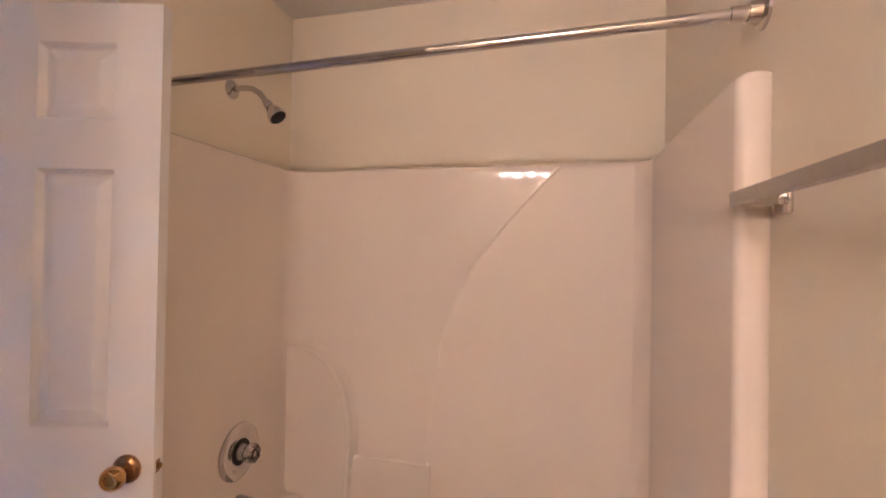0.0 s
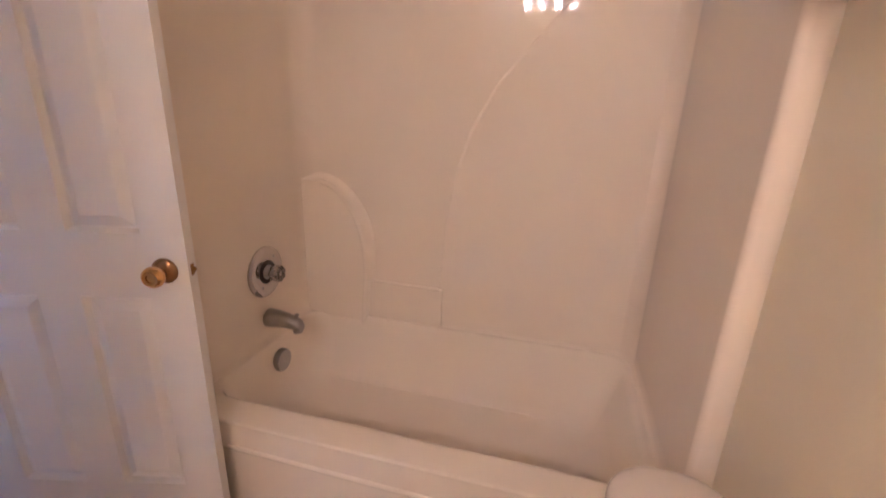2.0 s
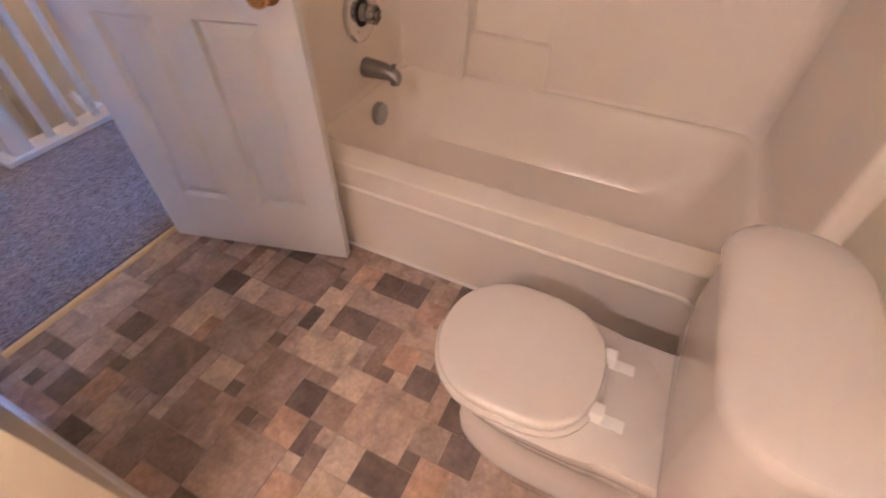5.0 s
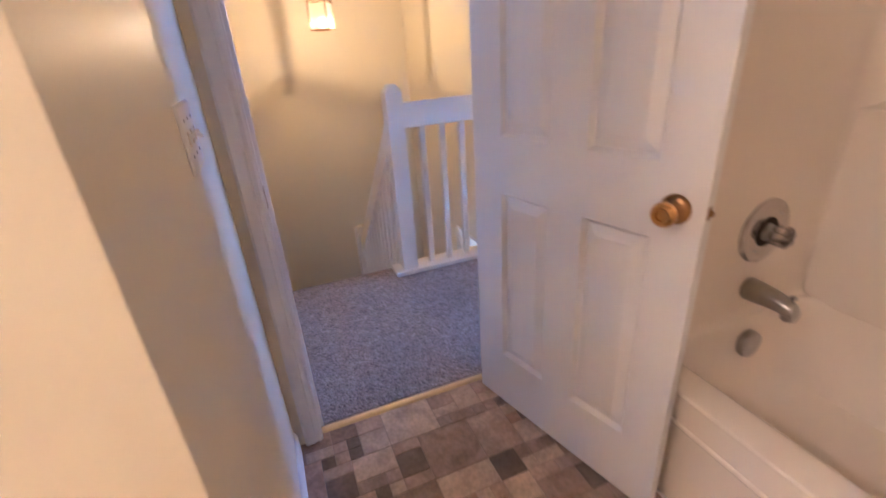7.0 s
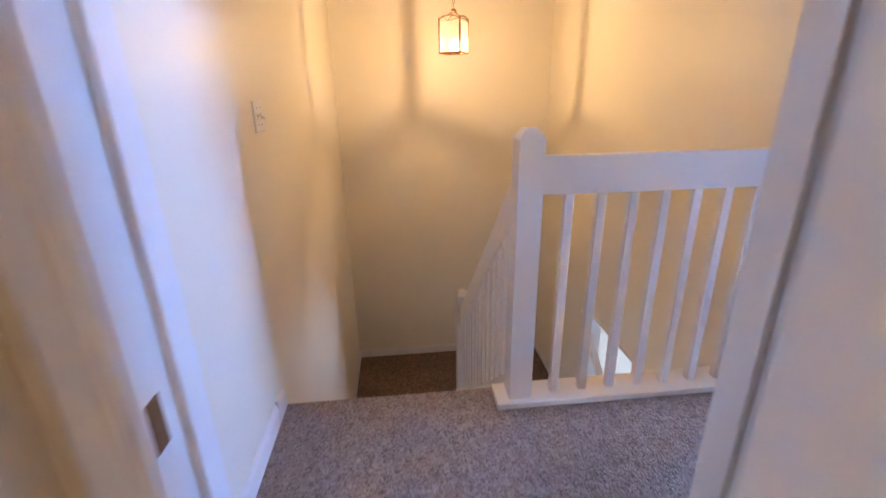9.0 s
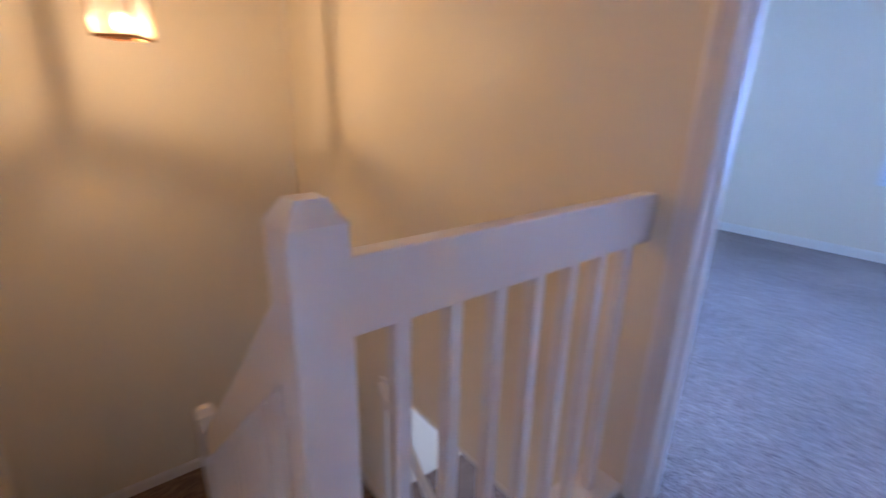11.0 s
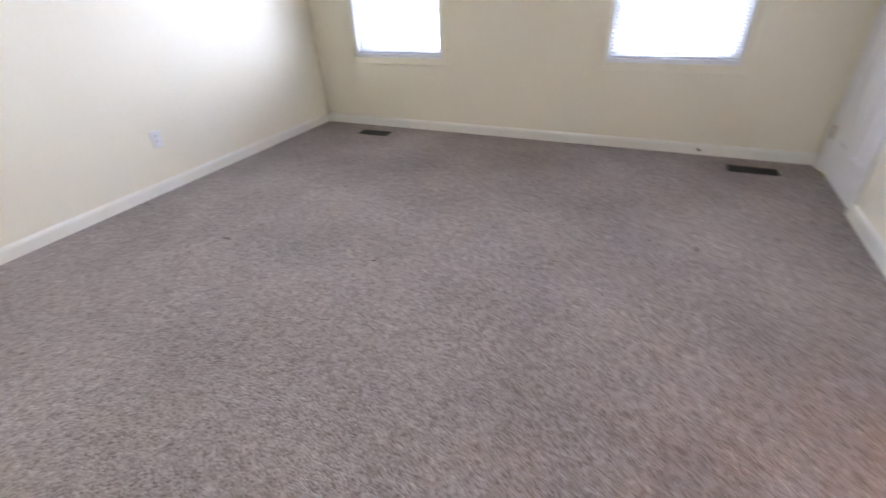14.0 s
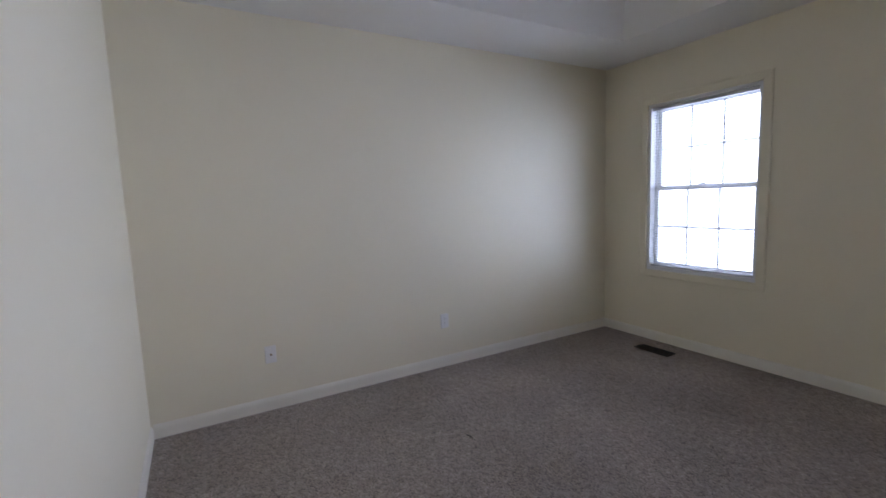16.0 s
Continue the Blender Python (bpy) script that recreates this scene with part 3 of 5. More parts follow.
# bedroom door, swung well open
door2 = thing("door", Matrix.Translation((BX1 - 0.014, HN1 + 0.010, 0.015)) @ Matrix.Rotation(radians(58), 4, "Z") @ Matrix.Translation((0.006, 0.008, 0)),
              "white six-panel bedroom door swung wide open", "door")
bm = bmn()
door_leaf(bm, 0.762, 2.0, 0.035, ROWS, [(0.118, 0.328), (0.434, 0.644)])
leaf2 = part("leaf", bm, DOOR, door2)
for y, o in ((0, -1), (0.035, 1)):
    knob(door2, 0.70, 0.885, y, o, OLDBRASS, OLDBRASS)
bm = bmn()
box(bm, 0.7615, 0.7635, 0.006, 0.029, 0.857, 0.914, 0.0008)
part("latch", bm, AGED, door2, "brass latch plate")
for z in (0.27, 1.04, 1.78):
    bm = bmn()
    vs = [(-0.0015, 0.0 + dy, z + dz) for dy, dz in ((0.0, -0.044), (0.022, -0.044), (0.030, -0.036), (0.030, 0.036), (0.022, 0.044), (0.0, 0.044))]
    loft(bm, [vs, [(x + 0.0025, y, q) for x, y, q in vs]])
    hinge = part("hinge", bm, WORN, door2, "pitted brass butt hinge")
    bm = bmn()
    for k in range(5):
        lathe(bm, [(0.0055, 0.0), (0.0062, 0.001), (0.0062, 0.0165), (0.0055, 0.0175)], Matrix.Translation((-0.006, -0.008, z - 0.0445 + 0.018 * k)), 12)
    lathe(bm, [(0.007, 0), (0.007, 0.003)], Matrix.Translation((-0.006, -0.008, z + 0.046)), 12)
    part("knuckle", bm, WORN, hinge, smooth=True)
    bm = bmn()
    for dz in (-0.03, 0.0, 0.03):
        lathe(bm, [(0.0042, 0), (0.003, 0.001)], to_mx(-0.0015, 0.018 - 0.006 * (dz == 0), z + dz), 10)
    part("screws", bm, AGED, hinge)
# the hinges' fixed leaves on the jamb
for z in (0.285, 1.055, 1.795):
    bm = bmn()
    box(bm, BX1 - 0.0015, BX1 + 0.001, HN1 - 0.028, HN1 + 0.003, z - 0.044, z + 0.044, 0.0006)
    part("hinge_leaf", bm, WORN, frame_bed, "pitted brass hinge leaf")

# closet door, shut
door3 = thing("door", pose(BE + 0.004, CY1 - 0.024, 0.015, 0, 0, -90), "white six-panel closet door, shut", "door")
bm = bmn()
door_leaf(bm, 0.69, 2.0, 0.035, ROWS, [(0.112, 0.29), (0.40, 0.578)])
part("leaf", bm, DOOR, door3)
knob(door3, 0.63, 0.90, 0, -1, CHROME, OLDBRASS)
for z in (0.25, 1.03, 1.78):
    bm = bmn()
    lathe(bm, [(0.006, 0), (0.006, 0.089)], Matrix.Translation((-0.004, -0.006, z - 0.045)), 10)
    part("hinge", bm, OLDBRASS, door3, "small brass hinge")

# ---- bathtub and surround ----
tub = thing("bathtub", pose(0, 0, 0), "almond fibreglass bathtub with a moulded apron", "bathtub")
TX0, TX1, TY0, TY1, TZ = 0.463, 2.032, 0.907, 1.757, 0.39


def rrect(x0, x1, y0, y1, r, z, n=8):
    pts = []
    for cx, cy, a0 in ((x1 - r, y1 - r, 0), (x0 + r, y1 - r, 90), (x0 + r, y0 + r, 180), (x1 - r, y0 + r, 270)):
        for i in range(n + 1):
            a = radians(a0 + 90 * i / n)
            pts.append((cx + r * math.cos(a), cy + r * math.sin(a), z))
    return pts


bm = bmn()
loft(bm, [rrect(TX0, TX1, TY0 + 0.02, TY1, 0.004, 0.05), rrect(TX0, TX1, TY0 + 0.02, TY1, 0.004, TZ - 0.03), rrect(TX0, TX1, TY0 + 0.01, TY1, 0.004, TZ - 0.022),
          rrect(TX0, TX1, TY0 - 0.003, TY1, 0.004, TZ - 0.014), rrect(TX0, TX1, TY0 - 0.004, TY1, 0.004, TZ - 0.006), rrect(TX0, TX1, TY0, TY1, 0.004, TZ - 0.001), rrect(TX0, TX1, TY0 + 0.006, TY1, 0.004, TZ), rrect(TX0, TX1, TY0 + 0.016, TY1, 0.004, TZ),
          rrect(0.518, 1.952, 0.985, 1.700, 0.105, TZ),
          rrect(0.525, 1.945, 1.000, 1.690, 0.10, TZ), rrect(0.530, 1.938, 1.008, 1.684, 0.10, TZ - 0.004), rrect(0.535, 1.928, 1.018, 1.676, 0.10, TZ - 0.016),
          rrect(0.555, 1.88, 1.045, 1.64, 0.11, 0.24), rrect(0.585, 1.83, 1.065, 1.615, 0.12, 0.14), rrect(0.62, 1.77, 1.09, 1.59, 0.12, 0.105),
          rrect(0.70, 1.70, 1.15, 1.53, 0.10, 0.095)], cap0=False)
part("basin", bm, FIBRE, tub, smooth=True)
bm = bmn()
prof = [(TY0 + 0.02, 0.0), (TY0 + 0.004, 0.0), (TY0 + 0.003, 0.27), (TY0, 0.285), (TY0 - 0.002, 0.30), (TY0 - 0.002, TZ - 0.012), (TY0 + 0.02, TZ - 0.012)]
loft(bm, [[(x, y, z) for y, z in prof] for x in (TX0, TX1)])
part("apron", bm, FIBRE, tub, smooth=True)
bm = bmn()
arc = [(1.80 + 0.075 * math.sin(radians(a)), TY0, 0.283 - 0.09 * (1 - math.cos(radians(a)))) for a in range(0, 91, 9)]
tube(bm, [(0.55, TY0, 0.292), (0.9, TY0, 0.29), (1.3, TY0, 0.287)] + arc + [(1.878, TY0 + 0.002, 0.17), (1.878, TY0 + 0.004, 0.14)], 0.009, 10,
     [0.009] * 3 + [0.009] * len(arc) + [0.006, 0.001])
part("bead", bm, FIBRE, tub, smooth=True)
bm = bmn()
tube(bm, [(TX0, TY0 - 0.001, 0.002), (TX1, TY0 - 0.001, 0.002)], 0.006, 8)
part("caulk_line", bm, CAULK, tub, "white caulk line along the floor")

sur = thing("tub_surround", pose(0, 0, 0), "glossy almond fibreglass tub surround with moulded shelves", "shower surround")
SX0, SX1, SY, SZ = 0.512, 1.974, 1.722, 1.79


def u_plan(z, grow=0.0, r=0.075):
    x0, x1, y = SX0 - grow, SX1 + grow, SY + grow
    f, q = TY0 + 0.012, 0.020
    pts = [(x0 - q + q * math.sin(radians(a)), f + q - q * math.cos(radians(a)), z) for a in range(0, 91, 15)] + [(x0, y - r - 0.012, z)]
    for cx, a0 in ((x0 + r, 180), (x1 - r, 90)):
        if a0 == 90:
            pts += [(x0 + r + 0.012, y, z), (x1 - r - 0.012, y, z)]
        for i in range(9):
            a = radians(a0 - 90 * i / 8)
            pts.append((cx + r * math.cos(a), y - r + r * math.sin(a), z))
    pts += [(x1, y - r - 0.012, z)] + [(x1 + q - q * math.cos(radians(a)), f + q - q * math.sin(radians(a)), z) for a in range(0, 91, 15)]
    return pts + [(EX - 0.022, f + 0.0005, z), (EX - 0.010, f + 0.004, z), (EX + 0.002, f + 0.014, z), (EX + 0.002, TY1, z), (TX0, TY1, z), (TX0, f + 0.004, z)]


bm = bmn()
loft(bm, [u_plan(TZ - 0.004, -0.02), u_plan(TZ + 0.004, -0.008), u_plan(TZ + 0.02, -0.002), u_plan(TZ + 0.05), u_plan(TZ + 0.06), u_plan(SZ - 0.03), u_plan(SZ - 0.02), u_plan(SZ - 0.006, 0.002), u_plan(SZ, 0.010)])
part("wall_panel", bm, FIBRE, sur, smooth=True)


def raised(name, outline, d, bev):
    b = bmn()
    c = Vector((sum(p[0] for p in outline) / len(outline), sum(p[1] for p in outline) / len(outline)))
    grow = [tuple(Vector(p) + (Vector(p) - c).normalized() * bev) for p in outline]
    mid = [tuple(Vector(p) + (Vector(p) - c).normalized() * bev * 0.35) for p in outline]
    loft(b, [[(x, SY + 0.002, z) for x, z in grow], [(x, SY - d * 0.35, z) for x, z in mid], [(x, SY - d * 0.85, z) for x, z in outline],
             *[[(x * (1 - k) + c[0] * k, SY - d, z * (1 - k) + c[1] * k) for x, z in outline] for k in (0.02, 0.03, 0.05)]])
    return part(name, b, FIBRE, sur, smooth=True)


arch = [(0.50, TZ - 0.02), (0.812, TZ - 0.02), (0.828, 0.62)] + [(0.60 + 0.226 * math.cos(radians(a)), 0.66 + 0.36 * math.sin(radians(a))) for a in range(5, 91, 8)] + [(0.50, 1.02)]
raised("arched_panel", arch, 0.045, 0.030)
bm = bmn()
tube(bm, [(x - 0.012, SY - 0.041, z - 0.006) for x, z in arch[1:-1]], 0.011, 10)
part("arch_rim", bm, FIBRE, sur, smooth=True)
bm = bmn()
box(bm, 0.80, 1.166, SY - 0.020, SY + 0.01, TZ - 0.02, 0.570, 0.009, 3)
part("soap_shelf", bm, FIBRE, sur, smooth=True)
bm = bmn()
tube(bm, [(0.838, SY - 0.016, 0.584), (0.846, SY - 0.018, 0.573), (0.99, SY - 0.019, 0.571), (1.150, SY - 0.019, 0.570)], 0.0055, 8)
part("shelf_lip", bm, FIBRE, sur, smooth=True)
sweep = [(1.145, TZ - 0.02), (1.150, 0.60), (1.168, 0.85), (1.20, 1.06), (1.26, 1.25), (1.35, 1.42), (1.46, 1.555), (1.57, 1.68), (1.665, SZ - 0.012),
         (1.955, SZ - 0.012), (1.955, TZ - 0.02)]
raised("curved_panel", sweep, 0.005, 0.012)

# taps on the tub's end wall
taps = thing("tub_faucet", pose(SX0, 1.39, 0.685), "chrome shower valve with a clear acrylic knob", "faucet")
bm = bmn()
lathe(bm, [(0.105, 0), (0.104, 0.005), (0.092, 0.012), (0.060, 0.016), (0.048, 0.012), (0.045, 0.009)], to_x(0, 0, 0), 36)
part("escutcheon", bm, CHROME, taps, smooth=True)
bm = bmn()
lathe(bm, [(0.047, 0.0095), (0.047, 0.0125), (0.034, 0.0125)], to_x(0, 0, 0), 28)
part("seal_ring", bm, BROWNMET, taps, "dark ring behind the knob")
for y in (-0.068, 0.068):
    bm = bmn()
    lathe(bm, [(0.006, 0.012), (0.006, 0.0155), (0.004, 0.0165)], to_x(0, y * 0.6, y * 0.8), 10)
    part("screw", bm, SATIN, taps)
bm = bmn()
lathe(bm, [(0.030, 0.006), (0.028, 0.018), (0.018, 0.026), (0.014, 0.045)], to_x(0, 0, 0), 20)
part("stem", bm, SATIN, taps, smooth=True)
bm = bmn()
for k in range(7):
    a = 6.283 * k / 7
    lathe(bm, [(0.008, 0.036), (0.0125, 0.040), (0.0125, 0.070), (0.008, 0.075)], to_x(0, 0, 0) @ Matrix.Translation((0.022 * math.cos(a), 0.022 * math.sin(a), 0)), 10)
lathe(bm, [(0.016, 0.036), (0.022, 0.042), (0.022, 0.068), (0.014, 0.077)], to_x(0, 0, 0), 14)
part("knob", bm, ACRYL, taps, "clear fluted acrylic knob", smooth=True)
spout = thing("tub_spout", pose(SX0, 1.385, 0.485), "dull chrome tub spout with a diverter pull", "faucet")
bm = bmn()
rings = []
for x, ry, rz, dz in ((0.0, 0.036, 0.037, 0.0), (0.004, 0.038, 0.039, 0.0), (0.03, 0.037, 0.037, 0.0), (0.07, 0.034, 0.033, 0.001), (0.105, 0.030, 0.029, -0.002), (0.130, 0.027, 0.027, -0.008), (0.147, 0.024, 0.025, -0.014), (0.155, 0.018, 0.020, -0.020)):
    rings.append([(x, ry * math.cos(6.283 * i / 20), dz + rz * math.sin(6.283 * i / 20)) for i in range(20)])
loft(bm, rings)
part("body", bm, SATIN, spout, smooth=True)
bm = bmn()
lathe(bm, [(0.019, -0.044), (0.020, -0.016)], Matrix.Translation((0.134, 0, 0)), 16)
part("outlet", bm, SATIN, spout, smooth=True)
bm = bmn()
lathe(bm, [(0.004, 0.01), (0.004, 0.026), (0.009, 0.028), (0.009, 0.034), (0.004, 0.037)], Matrix.Translation((0.135, 0, 0)), 12)
part("diverter", bm, SATIN, spout, smooth=True)
bm = bmn()
lathe(bm, [(0.048, 0), (0.048, 0.018), (0.045, 0.026), (0.032, 0.029)], to_x(0.543, 1.390, 0.290), 28)
ov = made("overflow_cover", bm, SATIN, True)
tagged(ov, "dull chrome overflow cover inside the tub", "overflow cover")
# shower head
sh = thing("shower_fixture", Matrix.Translation((0.46, 1.375, 2.035)) @ Matrix.Scale(1.04, 4), "chrome shower head on a bent arm", "shower head")
bm = bmn()
lathe(bm, [(0.034, 0), (0.033, 0.006), (0.022, 0.012), (0.012, 0.016)], to_x(0, 0, 0), 24)
part("flange", bm, CHROME, sh, smooth=True)
bm = bmn()
tube(bm, [(0, 0, 0), (0.05, 0, 0.003), (0.09, 0, -0.004), (0.12, 0, -0.024), (0.145, 0, -0.055)], 0.0105, 12)
part("arm", bm, CHROME, sh, smooth=True)
bm = bmn()
hm = Matrix.Translation((0.145, 0, -0.055)) @ Matrix.Rotation(radians(140), 4, "Y")
lathe(bm, [(0.012, -0.005), (0.016, 0.004), (0.017, 0.016), (0.013, 0.022), (0.020, 0.032), (0.031, 0.058), (0.033, 0.072), (0.029, 0.074)], hm, 24)
part("head", bm, CHROME, sh, smooth=True)
bm = bmn()
lathe(bm, [(0.028, 0.0735), (0.028, 0.0765)], hm, 24)
part("spray_face", bm, DARK, sh)
# curtain rod
rod = thing("shower_rod", pose(0, 0.965, 1.925), "satin chrome shower curtain rod", "curtain rod")
bm = bmn()
tube(bm, [(0.462, 0.065, 0), (EX - 0.05, 0.002, 0)], 0.0125, 16)
part("tube", bm, CHROME, rod, smooth=True)
bm = bmn()
tube(bm, [(EX - 0.06, 0, 0), (EX - 0.012, 0, 0)], 0.0155, 16)
part("collar", bm, CHROME, rod, smooth=True)
for x, mm in ((EX, to_mx), (0.46, to_x)):
    bm = bmn()
    lathe(bm, [(0.036, 0), (0.035, 0.006), (0.024, 0.010), (0.020, 0.03)], mm(x, 0.065 if x < 1 else 0, 0), 24)
    part("flange", bm, CHROME, rod, smooth=True)
# towel bar
bar = thing("towel_bar", pose(EX, 0, 1.545), "chrome towel bar with a flat square rail", "towel bar")
bm = bmn()
box(bm, -0.085, -0.066, 0.24, 0.888, -0.012, 0.012, 0.002)
part("rail", bm, SATIN, bar)
for y in (0.25, 0.872):
    bm = bmn()
    box(bm, -0.010, 0.0, y - 0.027, y + 0.027, -0.030, 0.030, 0.004)
    box(bm, -0.072, -0.006, y - 0.013, y + 0.013, -0.014, 0.014, 0.004)
    part("post", bm, CHROME, bar, smooth=True)

# ---- toilet ----
toilet = thing("toilet", pose(1.30, 0.476, 0), "white porcelain toilet with its lid down", "toilet")


def egg(x0, x1, hw, z, n=36, cx=0.42):
    """Egg outline from its front x0 to its back x1."""
    pts = []
    c = x0 + (x1 - x0) * cx
    for i in range(n):
        a = 6.283185 * i / n
        ca, sa = math.cos(a), math.sin(a)
        e = 0.55 if ca > 0 else 1.0
        pts.append((c + ((x1 - c) * abs(ca) ** e if ca > 0 else -(c - x0) * abs(ca)), hw * (abs(sa) ** 0.92) * (1 if sa > 0 else -1), z))
    return pts


bm = bmn()
loft(bm, [egg(0.06, 0.60, 0.105, 0.0), egg(0.06, 0.60, 0.105, 0.03), egg(0.09, 0.58, 0.088, 0.06), egg(0.11, 0.56, 0.085, 0.14), egg(0.09, 0.54, 0.11, 0.22),
          egg(0.03, 0.52, 0.146, 0.31), egg(0.008, 0.50, 0.164, 0.365), egg(0.005, 0.49, 0.166, 0.385), egg(0.015, 0.48, 0.158, 0.39)])
part("bowl", bm, PORC, toilet, smooth=True)
bm = bmn()
loft(bm, [rrect(0.30, 0.60, -0.10, 0.10, 0.05, 0.20), rrect(0.31, 0.635, -0.14, 0.14, 0.05, 0.32), rrect(0.31, 0.645, -0.155, 0.155, 0.05, 0.375), rrect(0.32, 0.640, -0.15, 0.15, 0.045, 0.388)])
part("deck", bm, PORC, toilet, smooth=True)
bm = bmn()
loft(bm, [egg(0.012, 0.358, 0.156, 0.388), egg(0.0, 0.366, 0.166, 0.394), egg(0.0, 0.366, 0.166, 0.404), egg(0.008, 0.360, 0.160, 0.411)])
part("seat", bm, SEATW, toilet, "white plastic toilet seat", smooth=True)
bm = bmn()
loft(bm, [egg(0.012, 0.352, 0.154, 0.412), egg(0.006, 0.356, 0.160, 0.416), egg(0.006, 0.356, 0.160, 0.426), egg(0.010, 0.353, 0.156, 0.432), egg(0.020, 0.346, 0.148, 0.435), egg(0.06, 0.31, 0.118, 0.4365)])
part("lid", bm, SEATW, toilet, "white plastic toilet lid", smooth=True)
for y in (-0.066, 0.066):
    bm = bmn()
    box(bm, 0.346, 0.372, y - 0.014, y + 0.014, 0.39, 0.426, 0.004)
    box(bm, 0.366, 0.415, y - 0.013, y + 0.013, 0.387, 0.396, 0.003)
    part("hinge", bm, PLASTIC, toilet, smooth=True)
bm = bmn()
loft(bm, [rrect(0.49, 0.645, -0.19, 0.19, 0.05, 0.375), rrect(0.475, 0.648, -0.205, 0.205, 0.06, 0.45), rrect(0.462, 0.650, -0.214, 0.214, 0.07, 0.60), rrect(0.458, 0.652, -0.217, 0.217, 0.075, 0.70)])
part("tank", bm, PORC, toilet, smooth=True)
bm = bmn()
loft(bm, [rrect(0.456, 0.655, -0.221, 0.221, 0.085, 0.70), rrect(0.448, 0.657, -0.226, 0.226, 0.09, 0.706), rrect(0.448, 0.657, -0.226, 0.226, 0.09, 0.722), rrect(0.454, 0.654, -0.221, 0.221, 0.086, 0.731),
          rrect(0.470, 0.646, -0.205, 0.205, 0.075, 0.737), rrect(0.52, 0.61, -0.15, 0.15, 0.04, 0.740)])
part("tank_lid", bm, PORC, toilet, smooth=True)

# ---- bathroom lights and switches ----
vl = thing("vanity_light", pose(1.318, SB, 2.33), "four-bulb vanity light bar on the wall", "wall lamp")
bm = bmn()
box(bm, -0.31, 0.31, 0.0, 0.045, -0.055, 0.055, 0.006)
part("backplate", bm, CHROME, vl)
for k in range(4):
    bm = bmn()
    lathe(bm, [(0.022, 0.04), (0.022, 0.07), (0.015, 0.075)], Matrix.Translation((-0.225 + 0.15 * k, 0, 0)) @ Matrix.Rotation(radians(-90), 4, "X"), 16)
    so = part("socket", bm, PLASTIC, vl)
    bm = bmn()
    bmesh.ops.create_uvsphere(bm, u_segments=16, v_segments=10, radius=0.041, matrix=Matrix.Translation((-0.225 + 0.15 * k, 0.118, 0)))
    part("bulb", bm, LIT, so, "lit round bulb", smooth=True)


def switch_plate(m, gangs, up, label):
    """Toggle switches on one plate: plate in local x and z, facing -y."""
    t = thing("light_switch", m, label, "light switch")
    w = 0.024 + 0.046 * gangs
    b = bmn()
    loft(b, [[(x, y, z) for x, z in ((-a, -c), (a, -c), (a, c), (-a, c))] for a, c, y in ((w / 2, 0.0575, 0), (w / 2, 0.0575, -0.003), (w / 2 - 0.004, 0.0535, -0.006))])
    plate = part("plate", b, PLASTIC, t)
    for g in range(gangs):
        x = (g - (gangs - 1) / 2) * 0.046
        b = bmn()
        box(b, x - 0.0055, x + 0.0055, -0.0075, -0.005, -0.0125, 0.0125)
        part("slot", b, CAB, plate)
        b = bmn()
        s = 1 if up[g] else -1
        loft(b, [[(x + dx, -0.006, s * dz) for dx, dz in ((-0.004, -0.004), (0.004, -0.004), (0.004, 0.005), (-0.004, 0.005))],
                 [(x + dx, -0.020, s * (dz + 0.009)) for dx, dz in ((-0.0032, -0.002), (0.0032, -0.002), (0.0032, 0.003), (-0.0032, 0.003))]])
        part("toggle", b, PLASTIC, t)
        for dz in (-0.03, 0.03):
            b = bmn()
            lathe(b, [(0.0035, 0), (0.0025, 0.0012)], to_my(x, -0.006, dz), 10)
            part("screw", b, SATIN, plate)
    return t


switch_plate(pose(0.392, BY0, 1.144, 0, 0, 180), 3, (True, True, False), "white triple toggle switch plate by the bathroom door")


def outlet(m, label):
    t = thing("wall_outlet", m, label, "outlet", "bedroom outlets")
    b = bmn()
    loft(b, [[(x, y, z) for x, z in ((-a, -c), (a, -c), (a, c), (-a, c))] for a, c, y in ((0.035, 0.0575, 0), (0.035, 0.0575, -0.003), (0.031, 0.0535, -0.006))])
    part("plate", b, PLASTIC, t)
    for dz in (-0.0195, 0.0195):
        b = bmn()
        lathe(b, [(0.0165, 0), (0.016, 0.0012)], to_my(0, -0.006, dz), 18)
        face = part("receptacle", b, PLASTIC, t)
        # slots are near-black bars, their inner shade put into the colour
        b = bmn()
        for dx in (-0.0065, 0.0065):
            box(b, dx - 0.0013, dx + 0.0013, -0.0078, -0.0071, dz - 0.001, dz + 0.008)
        lathe(b, [(0.0026, 0), (0.0026, 0.0006)], to_my(0, -0.0072, dz - 0.007), 10)
        part("slot_shade", b, DARK, face)
    return t


o1 = outlet(pose(BW, 3.79, 0.371, 0, 0, 90), "white wall outlet above the baseboard")
jack = thing("cable_jack", pose(BW, 2.477, 0.371, 0, 0, 90), "white wall plate with one cable socket", "wall plate")
bm = bmn()
loft(bm, [[(x, y, z) for x, z in ((-a, -c), (a, -c), (a, c), (-a, c))] for a, c, y in ((0.035, 0.0575, 0), (0.035, 0.0575, -0.003), (0.031, 0.0535, -0.006))])
part("plate", bm, PLASTIC, jack)
bm = bmn()
lathe(bm, [(0.006, 0), (0.006, 0.007), (0.0045, 0.009)], to_my(0, -0.006, 0), 12)
part("socket", bm, AGED, jack, "small dark cable socket")
copy_thing(o1, pose(BE, 3.96, 0.42, 0, 0, -90))
copy_thing(o1, pose(BE, 4.50, 0.43, 0, 0, -90))

# ---- landing rail ----
NXW, NXE, NY0, NY1 = -1.128, -1.038, 0.658, 0.748
